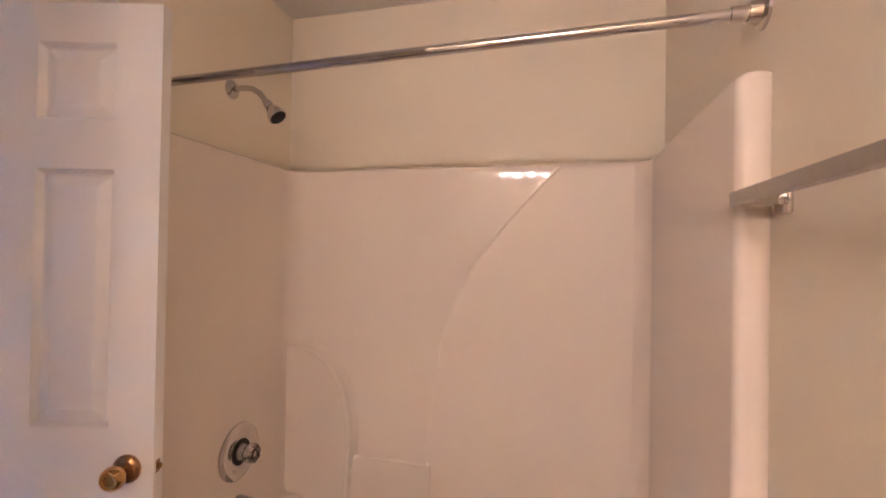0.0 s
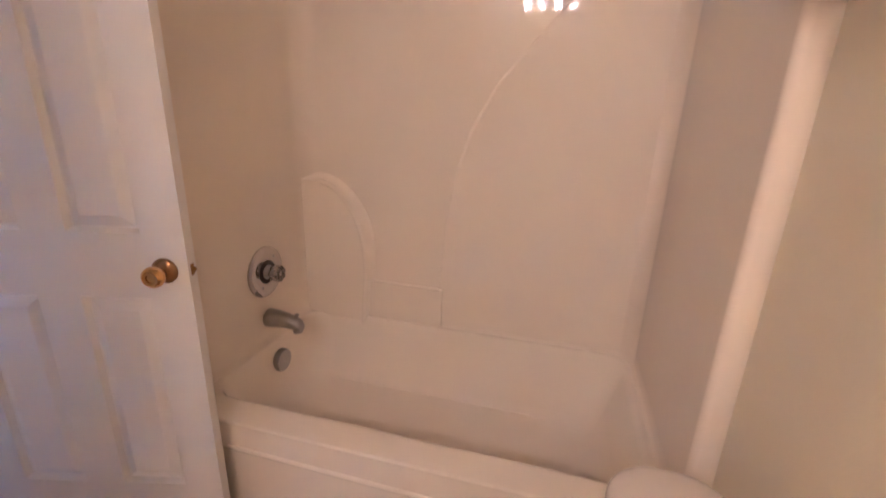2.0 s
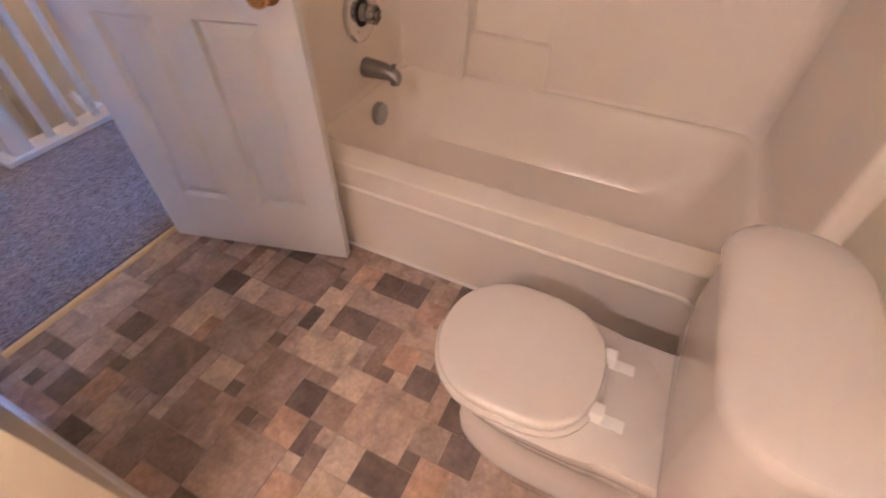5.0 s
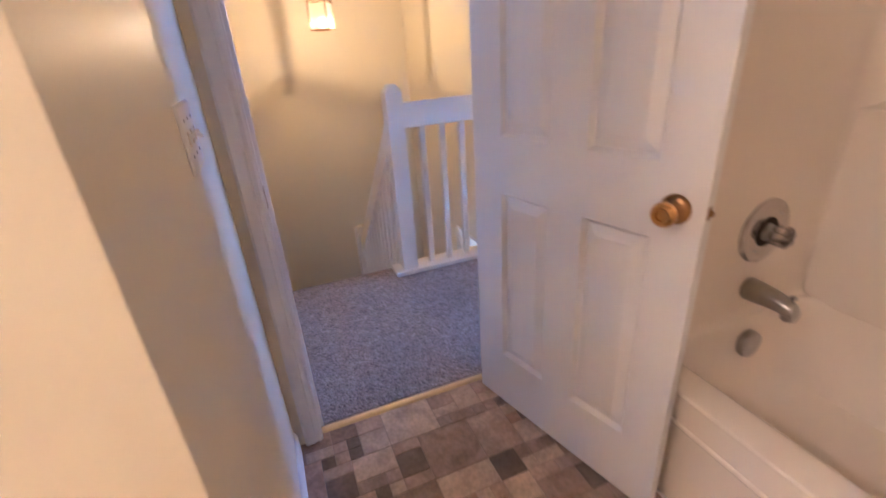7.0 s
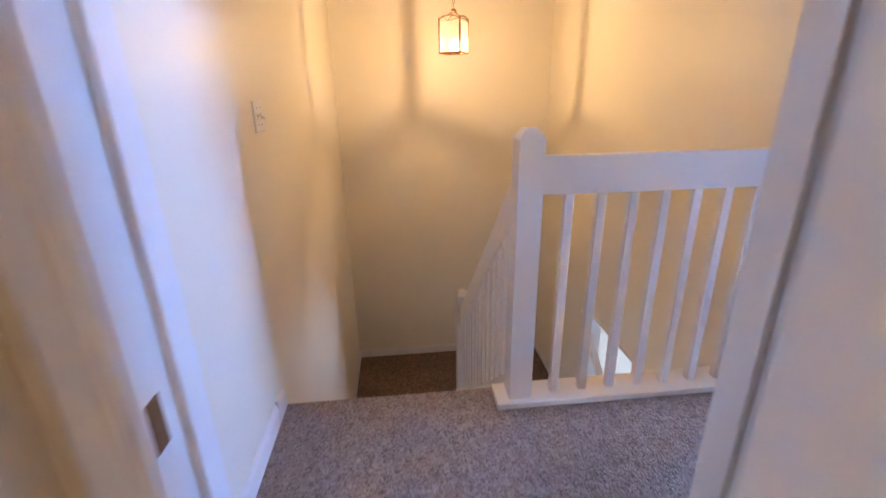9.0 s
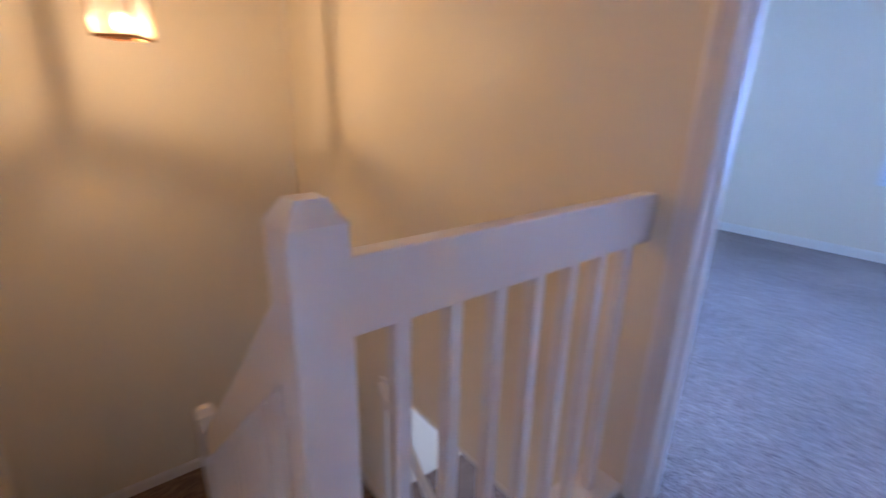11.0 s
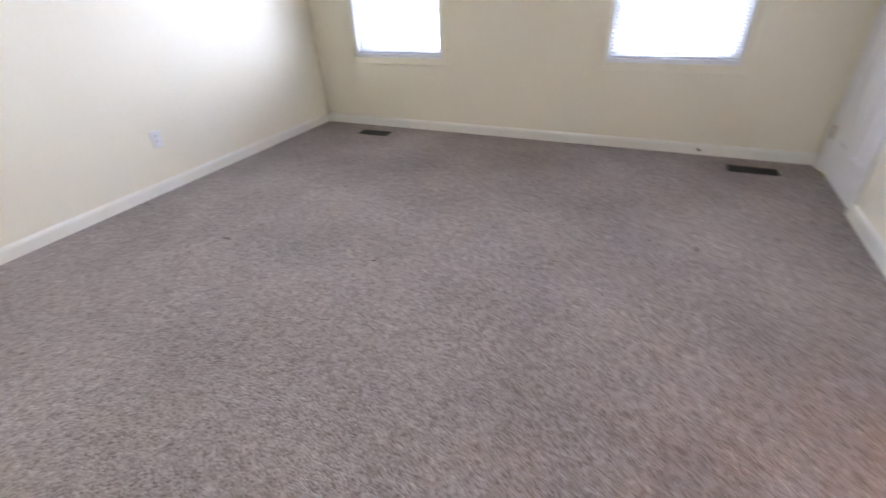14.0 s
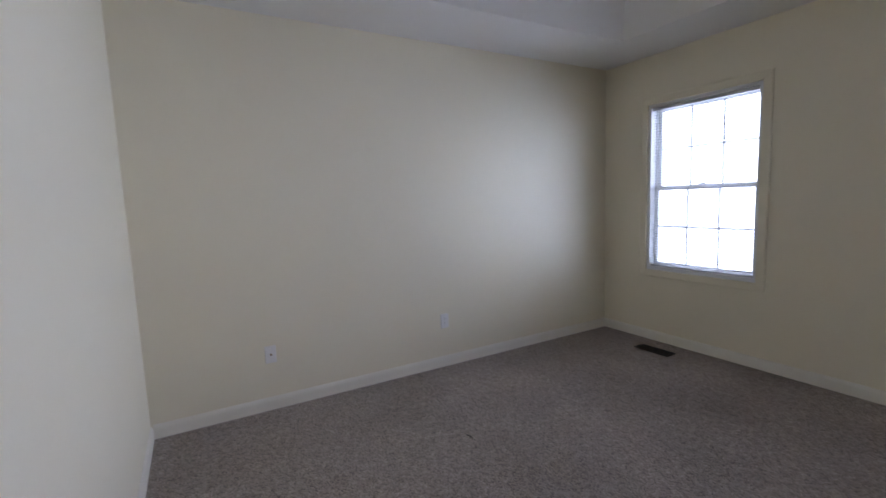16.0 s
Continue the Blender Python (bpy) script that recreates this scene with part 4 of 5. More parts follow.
guard = thing("railing", pose(0, 0, 0), "white painted wooden railing with square balusters on the landing", "railing")


def newel(bm, x0, x1, y0, y1, z0, z1):
    c = 0.022
    loft(bm, [[(x0, y0, z0), (x1, y0, z0), (x1, y1, z0), (x0, y1, z0)], [(x0, y0, z1 - 0.035), (x1, y0, z1 - 0.035), (x1, y1, z1 - 0.035), (x0, y1, z1 - 0.035)],
              [(x0 + c, y0 + c, z1), (x1 - c, y0 + c, z1), (x1 - c, y1 - c, z1), (x0 + c, y1 - c, z1)]])
    bevelled(bm, 0.003, 1)


bm = bmn()
newel(bm, NXW, NXE, NY0, NY1, 0.0, 1.098)
part("newel_post", bm, TRIM, guard)
bm = bmn()
box(bm, -1.105, -1.062, NY1 - 0.002, HN0 - 0.001, 0.868, 1.004, 0.004)
part("rail", bm, TRIM, guard)
bm = bmn()
box(bm, -1.150, -1.012, 0.604, HN0 - 0.001, 0.0, 0.028, 0.004)
part("base_plate", bm, TRIM, guard)
bal_mesh = None
for k in range(7):
    y = 0.855 + 0.1215 * k
    if bal_mesh is None:
        bm = bmn()
        box(bm, -0.017, 0.017, -0.017, 0.017, 0.02, 0.872, 0.003, 1)
        o = part("baluster", bm, TRIM, guard)
        bal_mesh = o.data
    else:
        o = new("baluster", bal_mesh)
        o.parent = guard
    o.location = (-1.083, y, 0)

# ---- stairs ----
RISE, RUN, NR = 0.190, 0.220, 8
LZ = -RISE * NR
LX = -1.16 - RUN * (NR - 1)
stairs = thing("staircase", pose(0, 0, 0), "carpeted stairs going down from the landing", "stairs")
stairs["kind"] = "structure"
for k in range(1, NR):
    bm = bmn()
    x1 = -1.16 - RUN * (k - 1)
    box(bm, x1 - RUN, x1 + 0.012, SS + 0.014, 0.655, -RISE * k - 0.2, -RISE * k, 0.012, 2)
    # below the top step the carpet is coloured for dim light
    part("step", bm, CARPET if k < 2 else CARPET_DIM, stairs)
bm = bmn()
box(bm, SW, LX + 0.012, SS, HN0, LZ - 0.2, LZ)
part("landing", bm, CARPET_DIM, stairs)
for k in range(1, 7):
    bm = bmn()
    x0 = LX + RUN * (k - 1)
    box(bm, x0 - 0.012, x0 + RUN, 0.76, HN0 - 0.014, LZ - RISE * k - 0.2, LZ - RISE * k, 0.012, 2)
    part("step", bm, CARPET_DIM, stairs)
bm = bmn()
box(bm, LX, -1.1, 0.63, 0.755, -2.9, LZ - 0.004)
part("stringer_wall", bm, WALL, stairs)
bm = bmn()
prism(bm, [(-1.16, 0.0), (-1.16, -0.22), (LX, LZ - 0.2), (LX, LZ + 0.09), (LX + 0.12, LZ + 0.18), (-1.05, 0.10), (-1.05, 0.0)], "y", SS + 0.0005, SS + 0.014)
part("skirt_board", bm, TRIM, stairs)
bm = bmn()
prism(bm, [(LX, LZ - 0.2), (LX, LZ + 0.09), (LX + 0.2, LZ + 0.06), (-1.3, LZ - 1.0), (-1.3, LZ - 1.35)], "y", HN0 - 0.014, HN0 - 0.0005)
part("skirt_board", bm, TRIM, stairs)
bm = bmn()
prism(bm, [(-1.155, 0.0), (-1.155, -0.36), (LX - 0.02, LZ - 0.36), (LX - 0.02, LZ + 0.06)], "y", 0.657, 0.70)
part("skirt_board", bm, TRIM, stairs)
bm = bmn()
base_run(bm, SW, SS, LX, SS, 0, 1, z0=LZ)
base_run(bm, SW, SS, SW, HN0, 1, 0, z0=LZ)
base_run(bm, SW, HN0, LX, HN0, 0, -1, z0=LZ)
part("baseboard", bm, TRIM, stairs)
bm = bmn()
box(bm, SW, HX, SS, HN0, -2.95, -2.85)
setting("floor_downstairs", bm, CARPET_DIM, "carpet at the foot of the stairs, browned for the dim light", "floor")
bm = bmn()
box(bm, -1.16, -1.05, SS, HN0, -2.85, -0.2)
setting("wall_under_landing", bm, WALL, "cream painted wall at the stair foot", "wall")
# the room downstairs that the lower flight opens on
bm = bmn()
box(bm, SW - 0.03, -1.05, HN0, BN + 0.15, -2.95, -2.85)
setting("floor_downstairs_room", bm, CARPET_DIM, "dark carpet downstairs, browned for the dim room", "floor")
wall("wall_downstairs_west", [SW - 0.145, SW + 0.08], [HN1, BN], [-2.85, -0.2], lambda x, y, z: True, "white painted wall downstairs")
wall("wall_downstairs_east", [-1.16, -1.05], [HN1, BN], [-2.85, -0.2], lambda x, y, z: True, "white painted wall downstairs")
wall("wall_downstairs_north", [SW - 0.145, -2.95, -1.85, -1.05], [BN, BN + 0.15], [-2.85, -2.25, -0.95, -0.2],
     lambda x, y, z: not (-2.95 < x < -1.85 and -2.25 < z < -0.95), "white painted wall downstairs with a window opening")
bm = bmn()
box(bm, -2.60, -2.545, HN0 - 0.012, HN1 + 0.012, LZ, -0.42)
box(bm, -2.545, -1.16, HN0 - 0.004, HN1 + 0.012, -0.444, -0.42)
setting("trim_stair_opening", bm, TRIM, "white trim round the open side of the lower stairs", "trim")
bm = bmn()
prism(bm, [(-2.545, -0.42), (-2.545, -0.48), (-1.2, -1.64), (-1.2, -1.58)], "y", HN0 - 0.06, HN0 - 0.02)
part("handrail", bm, TRIM, stairs)

sguard = thing("stair_railing", pose(0, 0.04, 0), "white painted stair railing with close square balusters", "railing")
sl = RISE / RUN
bm = bmn()
newel(bm, LX - 0.045, LX + 0.045, 0.615, 0.705, LZ, -0.262)
part("newel_post", bm, TRIM, sguard)
bm = bmn()
xa, xb = NXW + 0.004, LX + 0.03
za, zb = 0.93, 0.93 + (xb - xa) * sl
prism(bm, [(xa, za + 0.04), (xa, za - 0.12), (xb, zb - 0.15), (xb, zb)], "y", 0.642, 0.68)
part("rail", bm, TRIM, sguard)
bm = bmn()
prism(bm, [(xa, 0.10), (xa, 0.06), (xb, 0.06 + (xb - xa) * sl), (xb, 0.10 + (xb - xa) * sl)], "y", 0.632, 0.69)
part("shoe_rail", bm, TRIM, sguard)
for k in range(12):
    x = xa - 0.085 - 0.118 * k
    if x < xb + 0.05:
        break
    bm = bmn()
    d = (x - xa) * sl
    box(bm, x - 0.016, x + 0.016, 0.645, 0.677, 0.09 + d, 0.80 + d + 0.03 * (x - xb) / (xa - xb), 0.003, 1)
    part("baluster", bm, TRIM, sguard)
# lower flight's railing
bm = bmn()
prism(bm, [(LX + 0.05, LZ + 0.92), (LX + 0.05, LZ + 0.80), (-1.25, LZ + 0.80 - (-1.25 - LX) * sl), (-1.25, LZ + 0.92 - (-1.25 - LX) * sl)], "y", 0.70, 0.735)
part("lower_rail", bm, TRIM, sguard)
for k in range(10):
    x = LX + 0.15 + 0.12 * k
    bm = bmn()
    d = -(x - LX) * sl
    box(bm, x - 0.016, x + 0.016, 0.702, 0.733, max(LZ - 0.01, LZ + 0.0 + d), LZ + 0.82 + d, 0.003, 1)
    part("baluster", bm, TRIM, sguard)

# ---- hall lantern ----
LANZ = 1.445
lan = thing("lantern", pose(-2.82, 0.670, LANZ, 0, 0, -30.0), "brass lantern with clear panes hanging on a chain, lit", "pendant lamp")
lan_top = ZC - LANZ
bm = bmn()
hw, hh = 0.073, 0.205
for sx, sy in ((-1, -1), (1, -1), (1, 1), (-1, 1)):
    box(bm, sx * hw - 0.0045, sx * hw + 0.0045, sy * hw - 0.0045, sy * hw + 0.0045, 0.0, hh)
    lathe(bm, [(0.003, hh), (0.0065, hh + 0.005), (0.0065, hh + 0.010), (0.002, hh + 0.016)], Matrix.Translation((sx * hw, sy * hw, 0)), 10)
for s in (-1, 1):
    box(bm, -hw - 0.005, hw + 0.005, s * hw - 0.005, s * hw + 0.005, 0.0, 0.011)
    box(bm, s * hw - 0.005, s * hw + 0.005, -hw - 0.005, hw + 0.005, 0.0, 0.011)
part("frame", bm, AGED, lan)
# arched top edge over each pane, and the arms that gather under the ring
bm = bmn()
for a in (0, 90, 180, 270):
    m = Matrix.Rotation(radians(a), 4, "Z")
    tube(bm, [m @ Vector((hw * math.cos(radians(b)), hw, hh - 0.012 + 0.036 * math.sin(radians(b)))) for b in range(0, 181, 20)], 0.003, 6)
for sx, sy in ((-1, -1), (1, -1), (1, 1), (-1, 1)):
    tube(bm, [(sx * hw, sy * hw, hh), (sx * hw * 0.8, sy * hw * 0.8, hh + 0.022), (sx * hw * 0.45, sy * hw * 0.45, hh + 0.030), (sx * 0.016, sy * 0.016, hh + 0.040), (sx * 0.010, sy * 0.010, hh + 0.052)], 0.003, 6)
lathe(bm, [(0.020, hh + 0.044), (0.026, hh + 0.050), (0.012, hh + 0.056), (0.022, hh + 0.063), (0.008, hh + 0.072)], None, 16)
part("crown", bm, AGED, lan, smooth=True)
for a in (0, 90, 180, 270):
    bm = bmn()
    m = Matrix.Rotation(radians(a), 4, "Z")
    vs = [m @ Vector(p) for p in ((-hw + 0.006, hw, 0.012), (hw - 0.006, hw, 0.012), (hw - 0.006, hw, hh - 0.01), (-hw + 0.006, hw, hh - 0.01))]
    ws = [m @ Vector((0, 0.002, 0)) + v for v in vs]
    loft(bm, [vs, ws])
    g = part("pane", bm, GLARE_GLASS, lan, "clear glass pane, roughened to spread the bulb glare")
    g.visible_shadow = False
bm = bmn()
lathe(bm, [(0.022, 0.002), (0.025, 0.005), (0.025, 0.008), (0.012, 0.012), (0.010, 0.016)], None, 24)
for a in (0, 90):
    m = Matrix.Rotation(radians(a), 4, "Z")
    loft(bm, [[m @ Vector((x, y, z)) for y, z in ((-0.004, 0.001), (0.004, 0.001), (0.004, 0.006), (-0.004, 0.006))] for x in (-hw, hw)])
part("tray", bm, AGED, lan)
bm = bmn()
lathe(bm, [(0.010, 0.014), (0.010, 0.040), (0.007, 0.043)], None, 14)
sleeve = part("candle_sleeve", bm, PLASTIC, lan)
bm = bmn()
lathe(bm, [(0.0045, 0.042), (0.0078, 0.050), (0.0078, 0.062), (0.003, 0.077)], None, 12)
part("bulb", bm, LIT_HALL, sleeve, "lit candle bulb", smooth=True)
bm = bmn()
z = hh + 0.07
k = 0
while z < lan_top - 0.05:
    m = Matrix.Translation((0, 0, z + 0.015)) @ Matrix.Rotation(radians(90 * (k % 2)), 4, "Z")
    tube(bm, [m @ Vector((0.008 * math.sin(a), 0, 0.018 * math.cos(a))) for a in [6.283185 * i / 10 for i in range(11)]], 0.002, 5)
    z += 0.029
    k += 1
part("chain", bm, AGED, lan)
bm = bmn()
lathe(bm, [(0.055, lan_top), (0.052, lan_top - 0.012), (0.03, lan_top - 0.024), (0.008, lan_top - 0.05)], None, 20)
part("canopy", bm, AGED, lan, smooth=True)
switch_plate(pose(-1.41, SS, 1.14, 0, 0, 180), 2, (True, False), "white double switch plate on the stairwell wall")


# ---- bedroom windows ----
def window(x0, x1):
    cx, w, h = (x0 + x1) / 2, x1 - x0, WZ1 - WZ0
    t = tagged(new("window_1"), "white double-hung window with muntins", "window", "bedroom windows", "structure")
    t.location = (cx, BN, WZ0)
    a = w / 2
    b = bmn()
    for q0, q1, r0, r1 in ((-a, -a + 0.025, 0, h), (a - 0.025, a, 0, h), (-a + 0.025, a - 0.025, h - 0.025, h), (-a + 0.025, a - 0.025, 0, 0.03)):
        box(b, q0, q1, 0.01, 0.149, r0, r1)
    part("window_frame", b, SASH, t)
    b = bmn()
    pr = [(0, 0), (0, 0.010), (0.05, 0.016), (0.062, 0.012), (0.062, 0)]
    rows = []
    for sx, sz in ((-1, 0), (-1, 1), (1, 1), (1, 0)):
        rows.append([(sx * (a + p), -q, (h + p if sz else -p)) for p, q in pr])
    rows.append(rows[0])
    loft(b, rows, False, False)
    part("casing", b, WALL, t)
    for z0, z1, y in ((0.03, h / 2 + 0.02, 0.075), (h / 2 - 0.02, h - 0.025, 0.11)):
        b = bmn()
        s = 0.036
        u = a - 0.026
        for q0, q1, r0, r1 in ((-u, -u + s, z0, z1), (u - s, u, z0, z1), (-u + s, u - s, z0, z0 + s), (-u + s, u - s, z1 - s, z1)):
            box(b, q0, q1, y, y + 0.032, r0, r1)
        sash = part("sash", b, SASH, t)
        b = bmn()
        box(b, -u + s, u - s, y + 0.014, y + 0.018, z0 + s, z1 - s)
        g = part("pane", b, GLASS, sash, "clear window glass")
        g.visible_shadow = False
        for i in (1, 2):
            b = bmn()
            q = -u + s + (2 * u - 2 * s) * i / 3
            box(b, q - 0.007, q + 0.007, y + 0.006, y + 0.026, z0 + s, z1 - s)
            part("muntin", b, SASH, sash)
        b = bmn()
        q = (z0 + z1) / 2
        box(b, -u + s, u - s, y + 0.007, y + 0.025, q - 0.007, q + 0.007)
        part("muntin", b, SASH, sash)
    b = bmn()
    box(b, -0.03, 0.03, 0.055, 0.08, h / 2 + 0.018, h / 2 + 0.032, 0.003)
    part("sash_lock", b, SASH, t)
    return t


def blind(x0, x1):
    cx, w, h = (x0 + x1) / 2, x1 - x0 - 0.06, WZ1 - WZ0
    t = thing("mini_blind", pose(cx, BN + 0.028, WZ0), "mini blind lowered with its slats open, greyed against window glare", "blind", "bedroom blinds")
    b = bmn()
    box(b, -w / 2, w / 2, -0.013, 0.013, h - 0.055, h - 0.027, 0.002)
    part("head_rail", b, BLIND, t)
    b = bmn()
    box(b, -w / 2, w / 2, -0.012, 0.012, 0.034, 0.046, 0.002)
    part("bottom_rail", b, BLIND, t)
    b = bmn()
    cols = [(y, 0.003 * (1 - (y / 0.0125) ** 2)) for y in (-0.0125, -0.006, 0, 0.006, 0.0125)]
    loft(b, [[(x, y, q) for y, q in cols] for x in (-w / 2, w / 2)], False, False, closed=False)
    s0 = part("slat", b, BLIND, t)
    n = 58
    zz = [0.056 + (h - 0.125) * i / (n - 1) for i in range(n)]
    s0.location = (0, 0, zz[0])
    for q in zz[1:]:
        o = new("slat", s0.data)
        o.parent = t
        o.location = (0, 0, q)
    for x in (-w * 0.36, w * 0.36):
        b = bmn()
        tube(b, [(x, -0.013, 0.04), (x, -0.013, h - 0.03)], 0.0008, 4)
        part("cord", b, BLIND, t)
    b = bmn()
    tube(b, [(-w / 2 + 0.05, -0.018, h - 0.05), (-w / 2 + 0.047, -0.018, h * 0.45)], 0.003, 6)
    part("wand", b, BLIND, t)
    return t


window(*W1)
window(*W2)
blind(*W1)
blind(*W2)


def register(x, y):
    t = thing("floor_vent", pose(x, y, 0.0), "dark brown metal floor vent in the carpet", "floor vent", "floor vents")
    b = bmn()
    for q0, q1, r0, r1 in ((-0.152, 0.152, -0.060, -0.048), (-0.152, 0.152, 0.048, 0.060), (-0.152, -0.14, -0.048, 0.048), (0.14, 0.152, -0.048, 0.048)):
        box(b, q0, q1, r0, r1, 0.0, 0.006)
    part("frame", b, BROWNMET, t)
    # near-black sheet painted for the shade down the duct
    b = bmn()
    box(b, -0.14, 0.14, -0.048, 0.048, 0.0005, 0.0015)
    part("duct_shade", b, DARK, t)
    for i in range(14):
        b = bmn()
        q = -0.13 + 0.26 * i / 13
        box(b, q - 0.004, q + 0.004, -0.048, 0.048, 0.0015, 0.005)
        part("slat", b, BROWNMET, t)
    return t


register(-3.13, 5.41)
register(-0.03, 5.41)

# ---- scraps and marks on the carpet ----
for k, (x, y) in enumerate(((-1.92, 3.46), (-2.84, 3.35), (0.27, 3.71), (-0.39, 4.16))):
    bm = bmn()
    r2 = random.Random(k)
    pts = [(x + 0.016 * i * math.cos(0.5 * i + k), y + 0.011 * i * math.sin(0.7 * i + k), 0.003 + 0.0012 * (i % 2)) for i in range(4)]
    tube(bm, pts, 0.0028, 5)
    tagged(made("lint", bm, DARK if k < 3 else BROWNMET), "small dark scrap of lint on the carpet", "lint", "carpet scraps")
bm = bmn()
lathe(bm, [(0.011, 0), (0.010, 0.006), (0.005, 0.008)], to_my(-0.365, BN - 0.012, 0.04), 14)
tagged(made("cable_grommet", bm, BROWNMET, True), "small dark cable grommet in the baseboard", "grommet")

# ---- second bathroom ----
van = thing("vanity_cabinet", pose(0.525, 3.555, 0), "almond vanity cabinet with a recessed toe kick", "vanity")
bm = bmn()
box(bm, 0.0, 0.915, 0.018, 0.535, 0.075, 0.82)
part("body", bm, CAB, van)
bm = bmn()
box(bm, 0.0, 0.915, 0.05, 0.07, 0.0, 0.075)
part("toe_kick", bm, CAB, van)
bm = bmn()
box(bm, 0.27, 0.55, 0.044, 0.0485, 0.002, 0.062)
part("toe_vent", bm, DARK, van, "dark vent in the toe kick")
for x0, x1, z0, z1, nm in ((0.06, 0.45, 0.115, 0.655, "cabinet_door"), (0.465, 0.855, 0.115, 0.655, "cabinet_door"), (0.06, 0.855, 0.675, 0.80, "drawer_front")):
    bm = bmn()
    rings = [(0, 0.018), (0, 0.002), (0.003, 0.0), (0.05, 0.0), (0.056, 0.006), (0.075, 0.004)]
    if nm == "drawer_front":
        rings = [(0, 0.018), (0, 0.002), (0.003, 0.0), (0.02, 0.0)]
    loft(bm, [[(x0 + d, y, z0 + d), (x1 - d, y, z0 + d), (x1 - d, y, z1 - d), (x0 + d, y, z1 - d)] for d, y in rings])
    part(nm, bm, CAB, van)
top2 = thing("marble_countertop", pose(0.518, 3.535, 0.82), "cream cultured marble vanity top with a basin", "countertop")
bm = bmn()
box(bm, 0.0, 0.94, 0.0, 0.558, 0.0, 0.033, 0.006)
part("slab", bm, MARBLE, top2)
bm = bmn()
box(bm, 0.0, 0.94, 0.558, 0.578, 0.0, 0.135, 0.004)
part("backsplash", bm, MARBLE, top2)
bm = bmn()
ringsv = [[(0.47 + r * 0.21 * math.cos(6.283 * i / 28), 0.25 + r * 0.16 * math.sin(6.283 * i / 28), z) for i in range(28)] for r, z in ((1.12, 0.033), (1.08, 0.040), (1.0, 0.038), (0.9, 0.0345))]
loft(bm, ringsv)
part("basin_rim", bm, MARBLE, top2, smooth=True)
fau = thing("sink_faucet", pose(0.988, 4.01, 0.853), "chrome two-handle sink faucet", "faucet")
bm = bmn()
box(bm, -0.08, 0.08, -0.025, 0.025, 0, 0.018, 0.007)
part("base", bm, CHROME, fau, smooth=True)
bm = bmn()
tube(bm, [(0, 0, 0.01), (0, -0.01, 0.05), (0, -0.05, 0.065), (0, -0.10, 0.05)], 0.012, 10)
part("spout", bm, CHROME, fau, smooth=True)
for x in (-0.052, 0.052):
    bm = bmn()
    lathe(bm, [(0.014, 0.016), (0.012, 0.03), (0.021, 0.036), (0.021, 0.058), (0.012, 0.063)], Matrix.Translation((x, 0, 0)), 12)
    part("handle", bm, ACRYL, fau, "clear acrylic handle", smooth=True)
mir = thing("wall_mirror", pose(0.53, 4.143, 0.985), "frameless wall mirror above the vanity", "mirror")
bm = bmn()
box(bm, 0.0, 0.90, -0.006, 0.0, 0.0, 0.95)
part("glass", bm, MIRROR, mir)
bm = bmn()
box(bm, 0.0, 0.90, -0.010, -0.0065, -0.004, 0.008)
part("clip_rail", bm, SATIN, mir)
vl2 = thing("vanity_light", pose(0.98, 4.145, 2.08), "three-bulb vanity light bar above the mirror", "wall lamp")
bm = bmn()
box(bm, -0.23, 0.23, -0.045, 0.0, -0.05, 0.05, 0.006)
part("backplate", bm, CHROME, vl2)
for k in range(3):
    bm = bmn()
    bmesh.ops.create_uvsphere(bm, u_segments=16, v_segments=10, radius=0.045, matrix=Matrix.Translation((-0.15 + 0.15 * k, -0.088, 0)))
    part("bulb", bm, LIT2, vl2, "lit round bulb", smooth=True)

# ---- outdoors ----
bm = bmn()
box(bm, -300, 300, -300, 300, -3.4, -3.05)
setting("ground", bm, GRASS, "dry lawn outside", "ground")
house = thing("house", pose(-9, 24, -3.05), "pale neighbouring house with a grey shingle roof", "house")
bm = bmn()
box(bm, -6, 6, 0, 8, 0, 2.7)
part("wall", bm, SIDING, house)
bm = bmn()
prism(bm, [(-0.5, 2.6), (8.5, 2.6), (4, 4.6)], "x", -6.4, 6.4)
part("roof", bm, ROOF, house)
for x in (-3.5, 0, 3.5):
    bm = bmn()
    box(bm, x - 0.5, x + 0.5, -0.04, 0.02, 0.9, 2.2)
    wf = part("window", bm, SASH, house)
    bm = bmn()
    box(bm, x - 0.42, x + 0.42, -0.05, -0.041, 0.98, 2.12)
    part("pane", bm, DARK, wf)

# ---- bathroom floor pieces ----
# The printed pattern on a grid of small squares: cells with one sign are one piece; the rest is filled at random.
U = 0.0475
PX, PY = -0.0125, 0.9275
PATTERN = [
    "",
    ".......................O.PP",
    ".................==....O.PP",
    ".............<<<.==........",
    ".............<<<...........",
    ".............<<<>>.....NNN.",
    "....1111.3...<<<>>???..NNN.",
    "....111122........???..MM..",
    "....111122.............MMJJ",
    "....000055.4444..@@@@..LKJJ",
    "....000055.4444..@@@@..FFFF",
    "....000055.4444.XXX....FFFF",
    "....000055.4444.XXXAAEEFFFF",
    ".....77.6666.WW.XXXAAEEFFFF",
    ".....77.6666.WW.XXXBB..HHGGG",
    "..88....6666.SSTT.CBB.IHHGGG",
    "..88...96666.SSTTDDDD.I.....",
    ".............SSTTDDDD.......",
    ".....::..RR...UUUDDDD.......",
    "...;.::..RR...UUUDDDD.......",
    "........QQ.......VV.........",
    "........QQ.......VV.........",
]
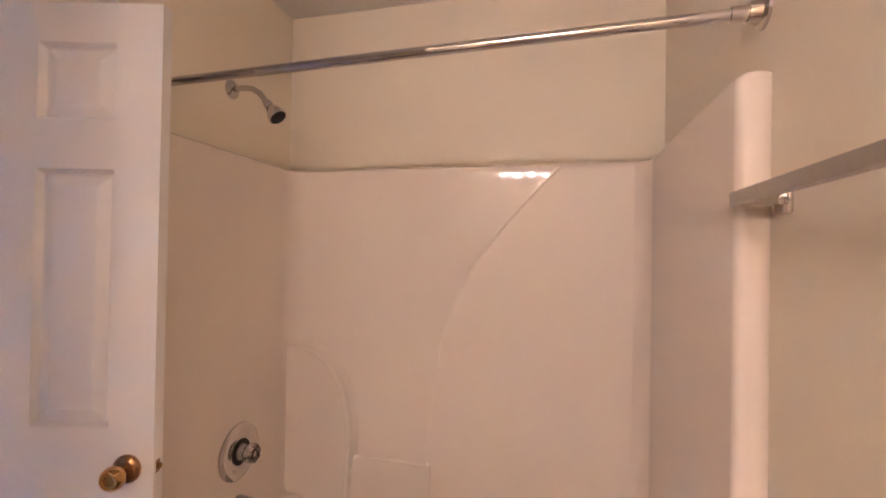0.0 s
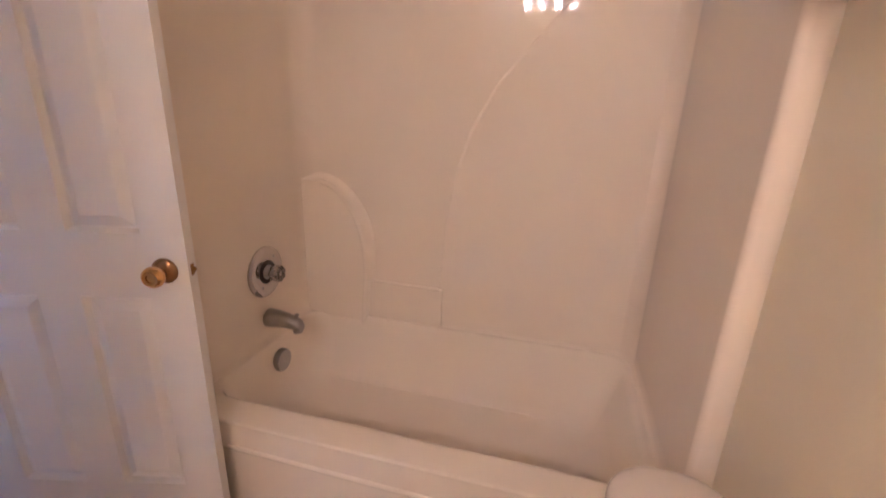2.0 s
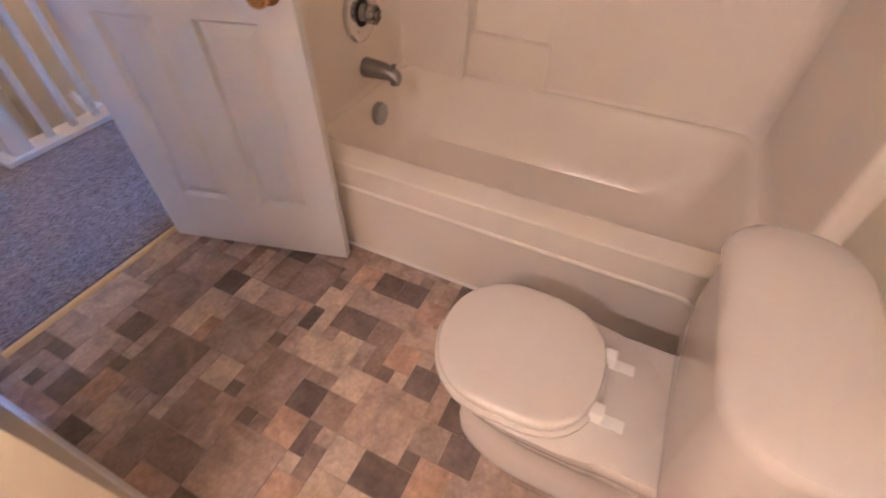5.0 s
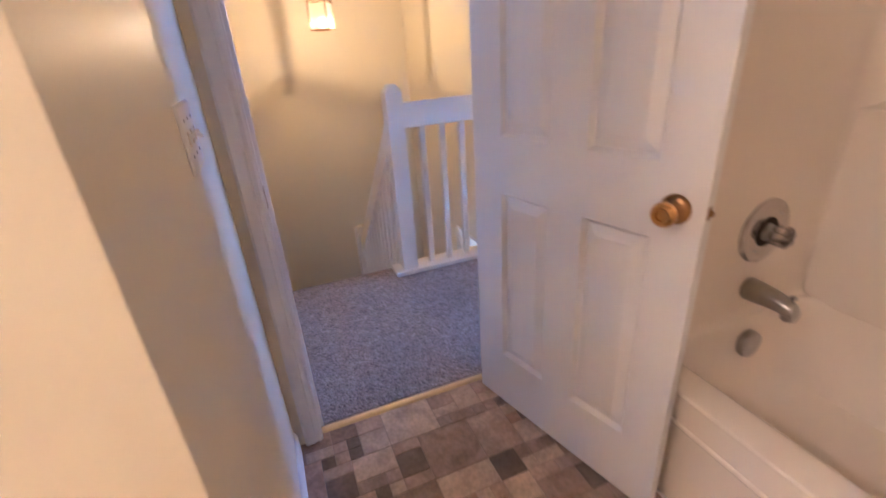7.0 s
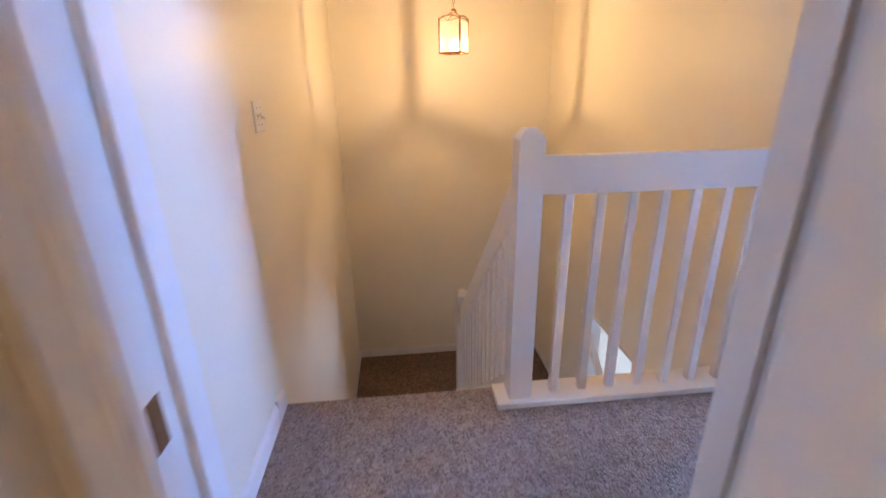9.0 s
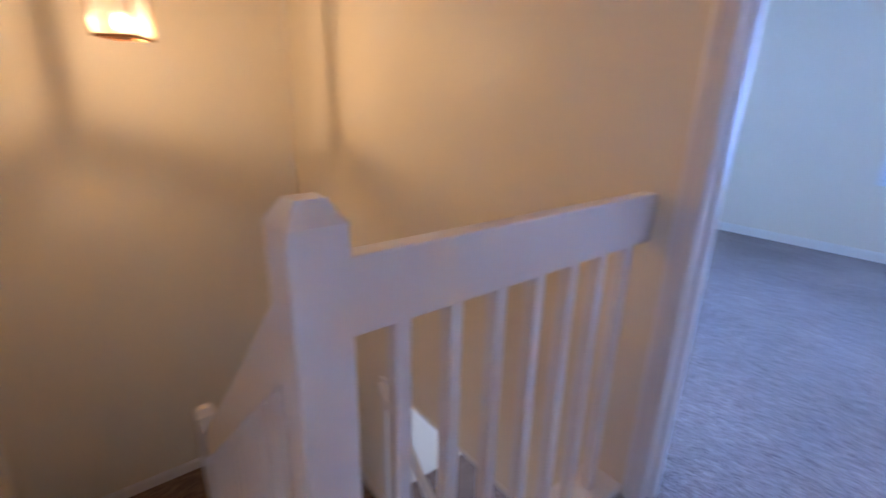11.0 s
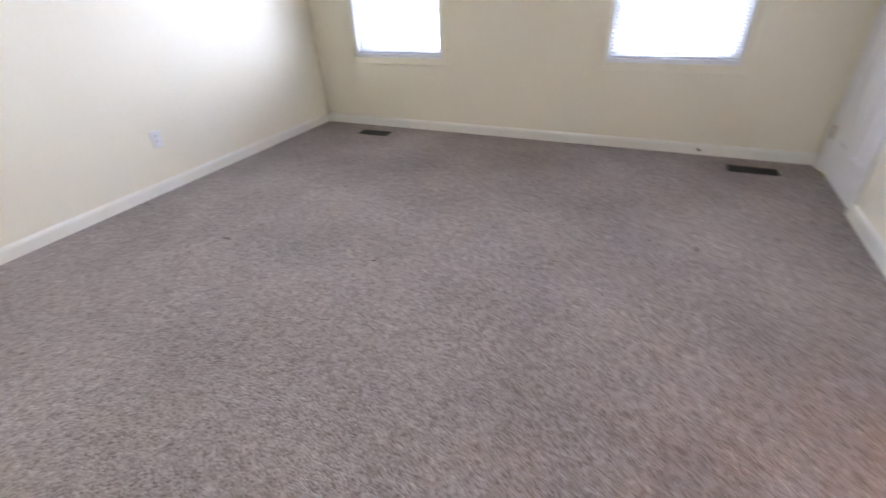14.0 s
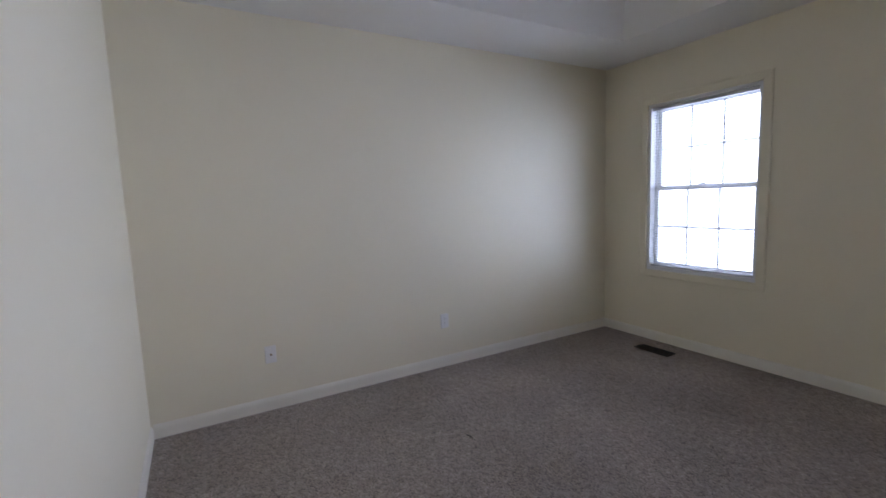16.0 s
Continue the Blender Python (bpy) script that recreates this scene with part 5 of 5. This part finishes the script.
TONES = {"b": (0.285, 0.200, 0.158), "d": (0.165, 0.118, 0.098), "l": (0.500, 0.378, 0.285), "m": (0.400, 0.288, 0.222),
         "o": (0.450, 0.292, 0.205), "g": (0.345, 0.258, 0.208)}
PRINTED = {"b": "06<CEISUX", "d": "279:;?AJGLPQV", "l": "358>@HKORW", "m": "1DFNT", "o": "=BM", "g": "4"}
tone_of = {sign: TONES[t] for t, signs in PRINTED.items() for sign in signs}
rng = random.Random(7)
pieces, taken = [], set()
spots = {}
for j, row in enumerate(PATTERN):
    for i, sign in enumerate(row):
        if sign != ".":
            spots.setdefault(sign, []).append((i, j))
for sign, cs in spots.items():
    i0, j0 = min(c[0] for c in cs), min(c[1] for c in cs)
    pieces.append((i0, j0, max(c[0] for c in cs) - i0 + 1, max(c[1] for c in cs) - j0 + 1, tone_of[sign]))
    taken |= set(cs)
gx, gy = int((EX - PX) / U) + 1, int((PY - SB) / U) + 1
kinds = [(4, 4), (4, 4), (3, 3), (3, 3), (4, 2), (2, 4), (2, 3), (3, 2), (2, 2), (2, 2), (2, 2), (2, 2), (1, 1), (1, 2)]
for j in range(gy):
    for i in range(gx):
        if (i, j) in taken:
            continue
        opts = kinds[:]
        rng.shuffle(opts)
        for w, h in opts + [(1, 1)]:
            spot = {(i + a, j + b) for a in range(w) for b in range(h)}
            if not spot & taken and i + w <= gx and j + h <= gy:
                break
        taken |= spot
        pieces.append((i, j, w, h, TONES[rng.choice("bdllmmmogg")]))
meshes = {}
count = 0
bm_rest = bmn()
for i, j, w, h, tone in pieces:
    x0, y1 = PX + i * U, PY - j * U
    x1, y0 = min(x0 + w * U, EX), max(y1 - h * U, SB)
    x0, y1 = max(x0, 0.004), min(y1, TY0 + 0.002)
    if y1 < BY0:
        x0 = max(x0, 0.945)
    if x1 - x0 < 0.01 or y1 - y0 < 0.01:
        continue
    wd, hd = round(x1 - x0 - 0.0018, 4), round(y1 - y0 - 0.0018, 4)
    if y1 > -0.35 and count < 300:
        if (wd, hd) not in meshes:
            bm = bmn()
            loft(bm, [[(sx * (wd / 2 - e), sy * (hd / 2 - e), z) for sx, sy in ((-1, -1), (1, -1), (1, 1), (-1, 1))] for e, z in ((0, -0.004), (0, -0.0006), (0.0008, 0.0))], cap0=False)
            o = made("tile", bm, STONE)
            meshes[wd, hd] = o.data
        else:
            o = new("tile", meshes[wd, hd])
        o.parent = floor_bath
        o.location = ((x0 + x1) / 2, (y0 + y1) / 2, 0)
        k = rng.uniform(0.9, 1.1)
        o.color = (*[c * k for c in tone], 1)
        count += 1
    else:
        box(bm_rest, x0 + 0.001, x1 - 0.001, y0 + 0.001, y1 - 0.001, -0.004, 0.0)
rest = part("tile_rest", bm_rest, STONE, floor_bath)
rest["kind"] = "stuff"
rest.color = (*TONES["m"], 1)
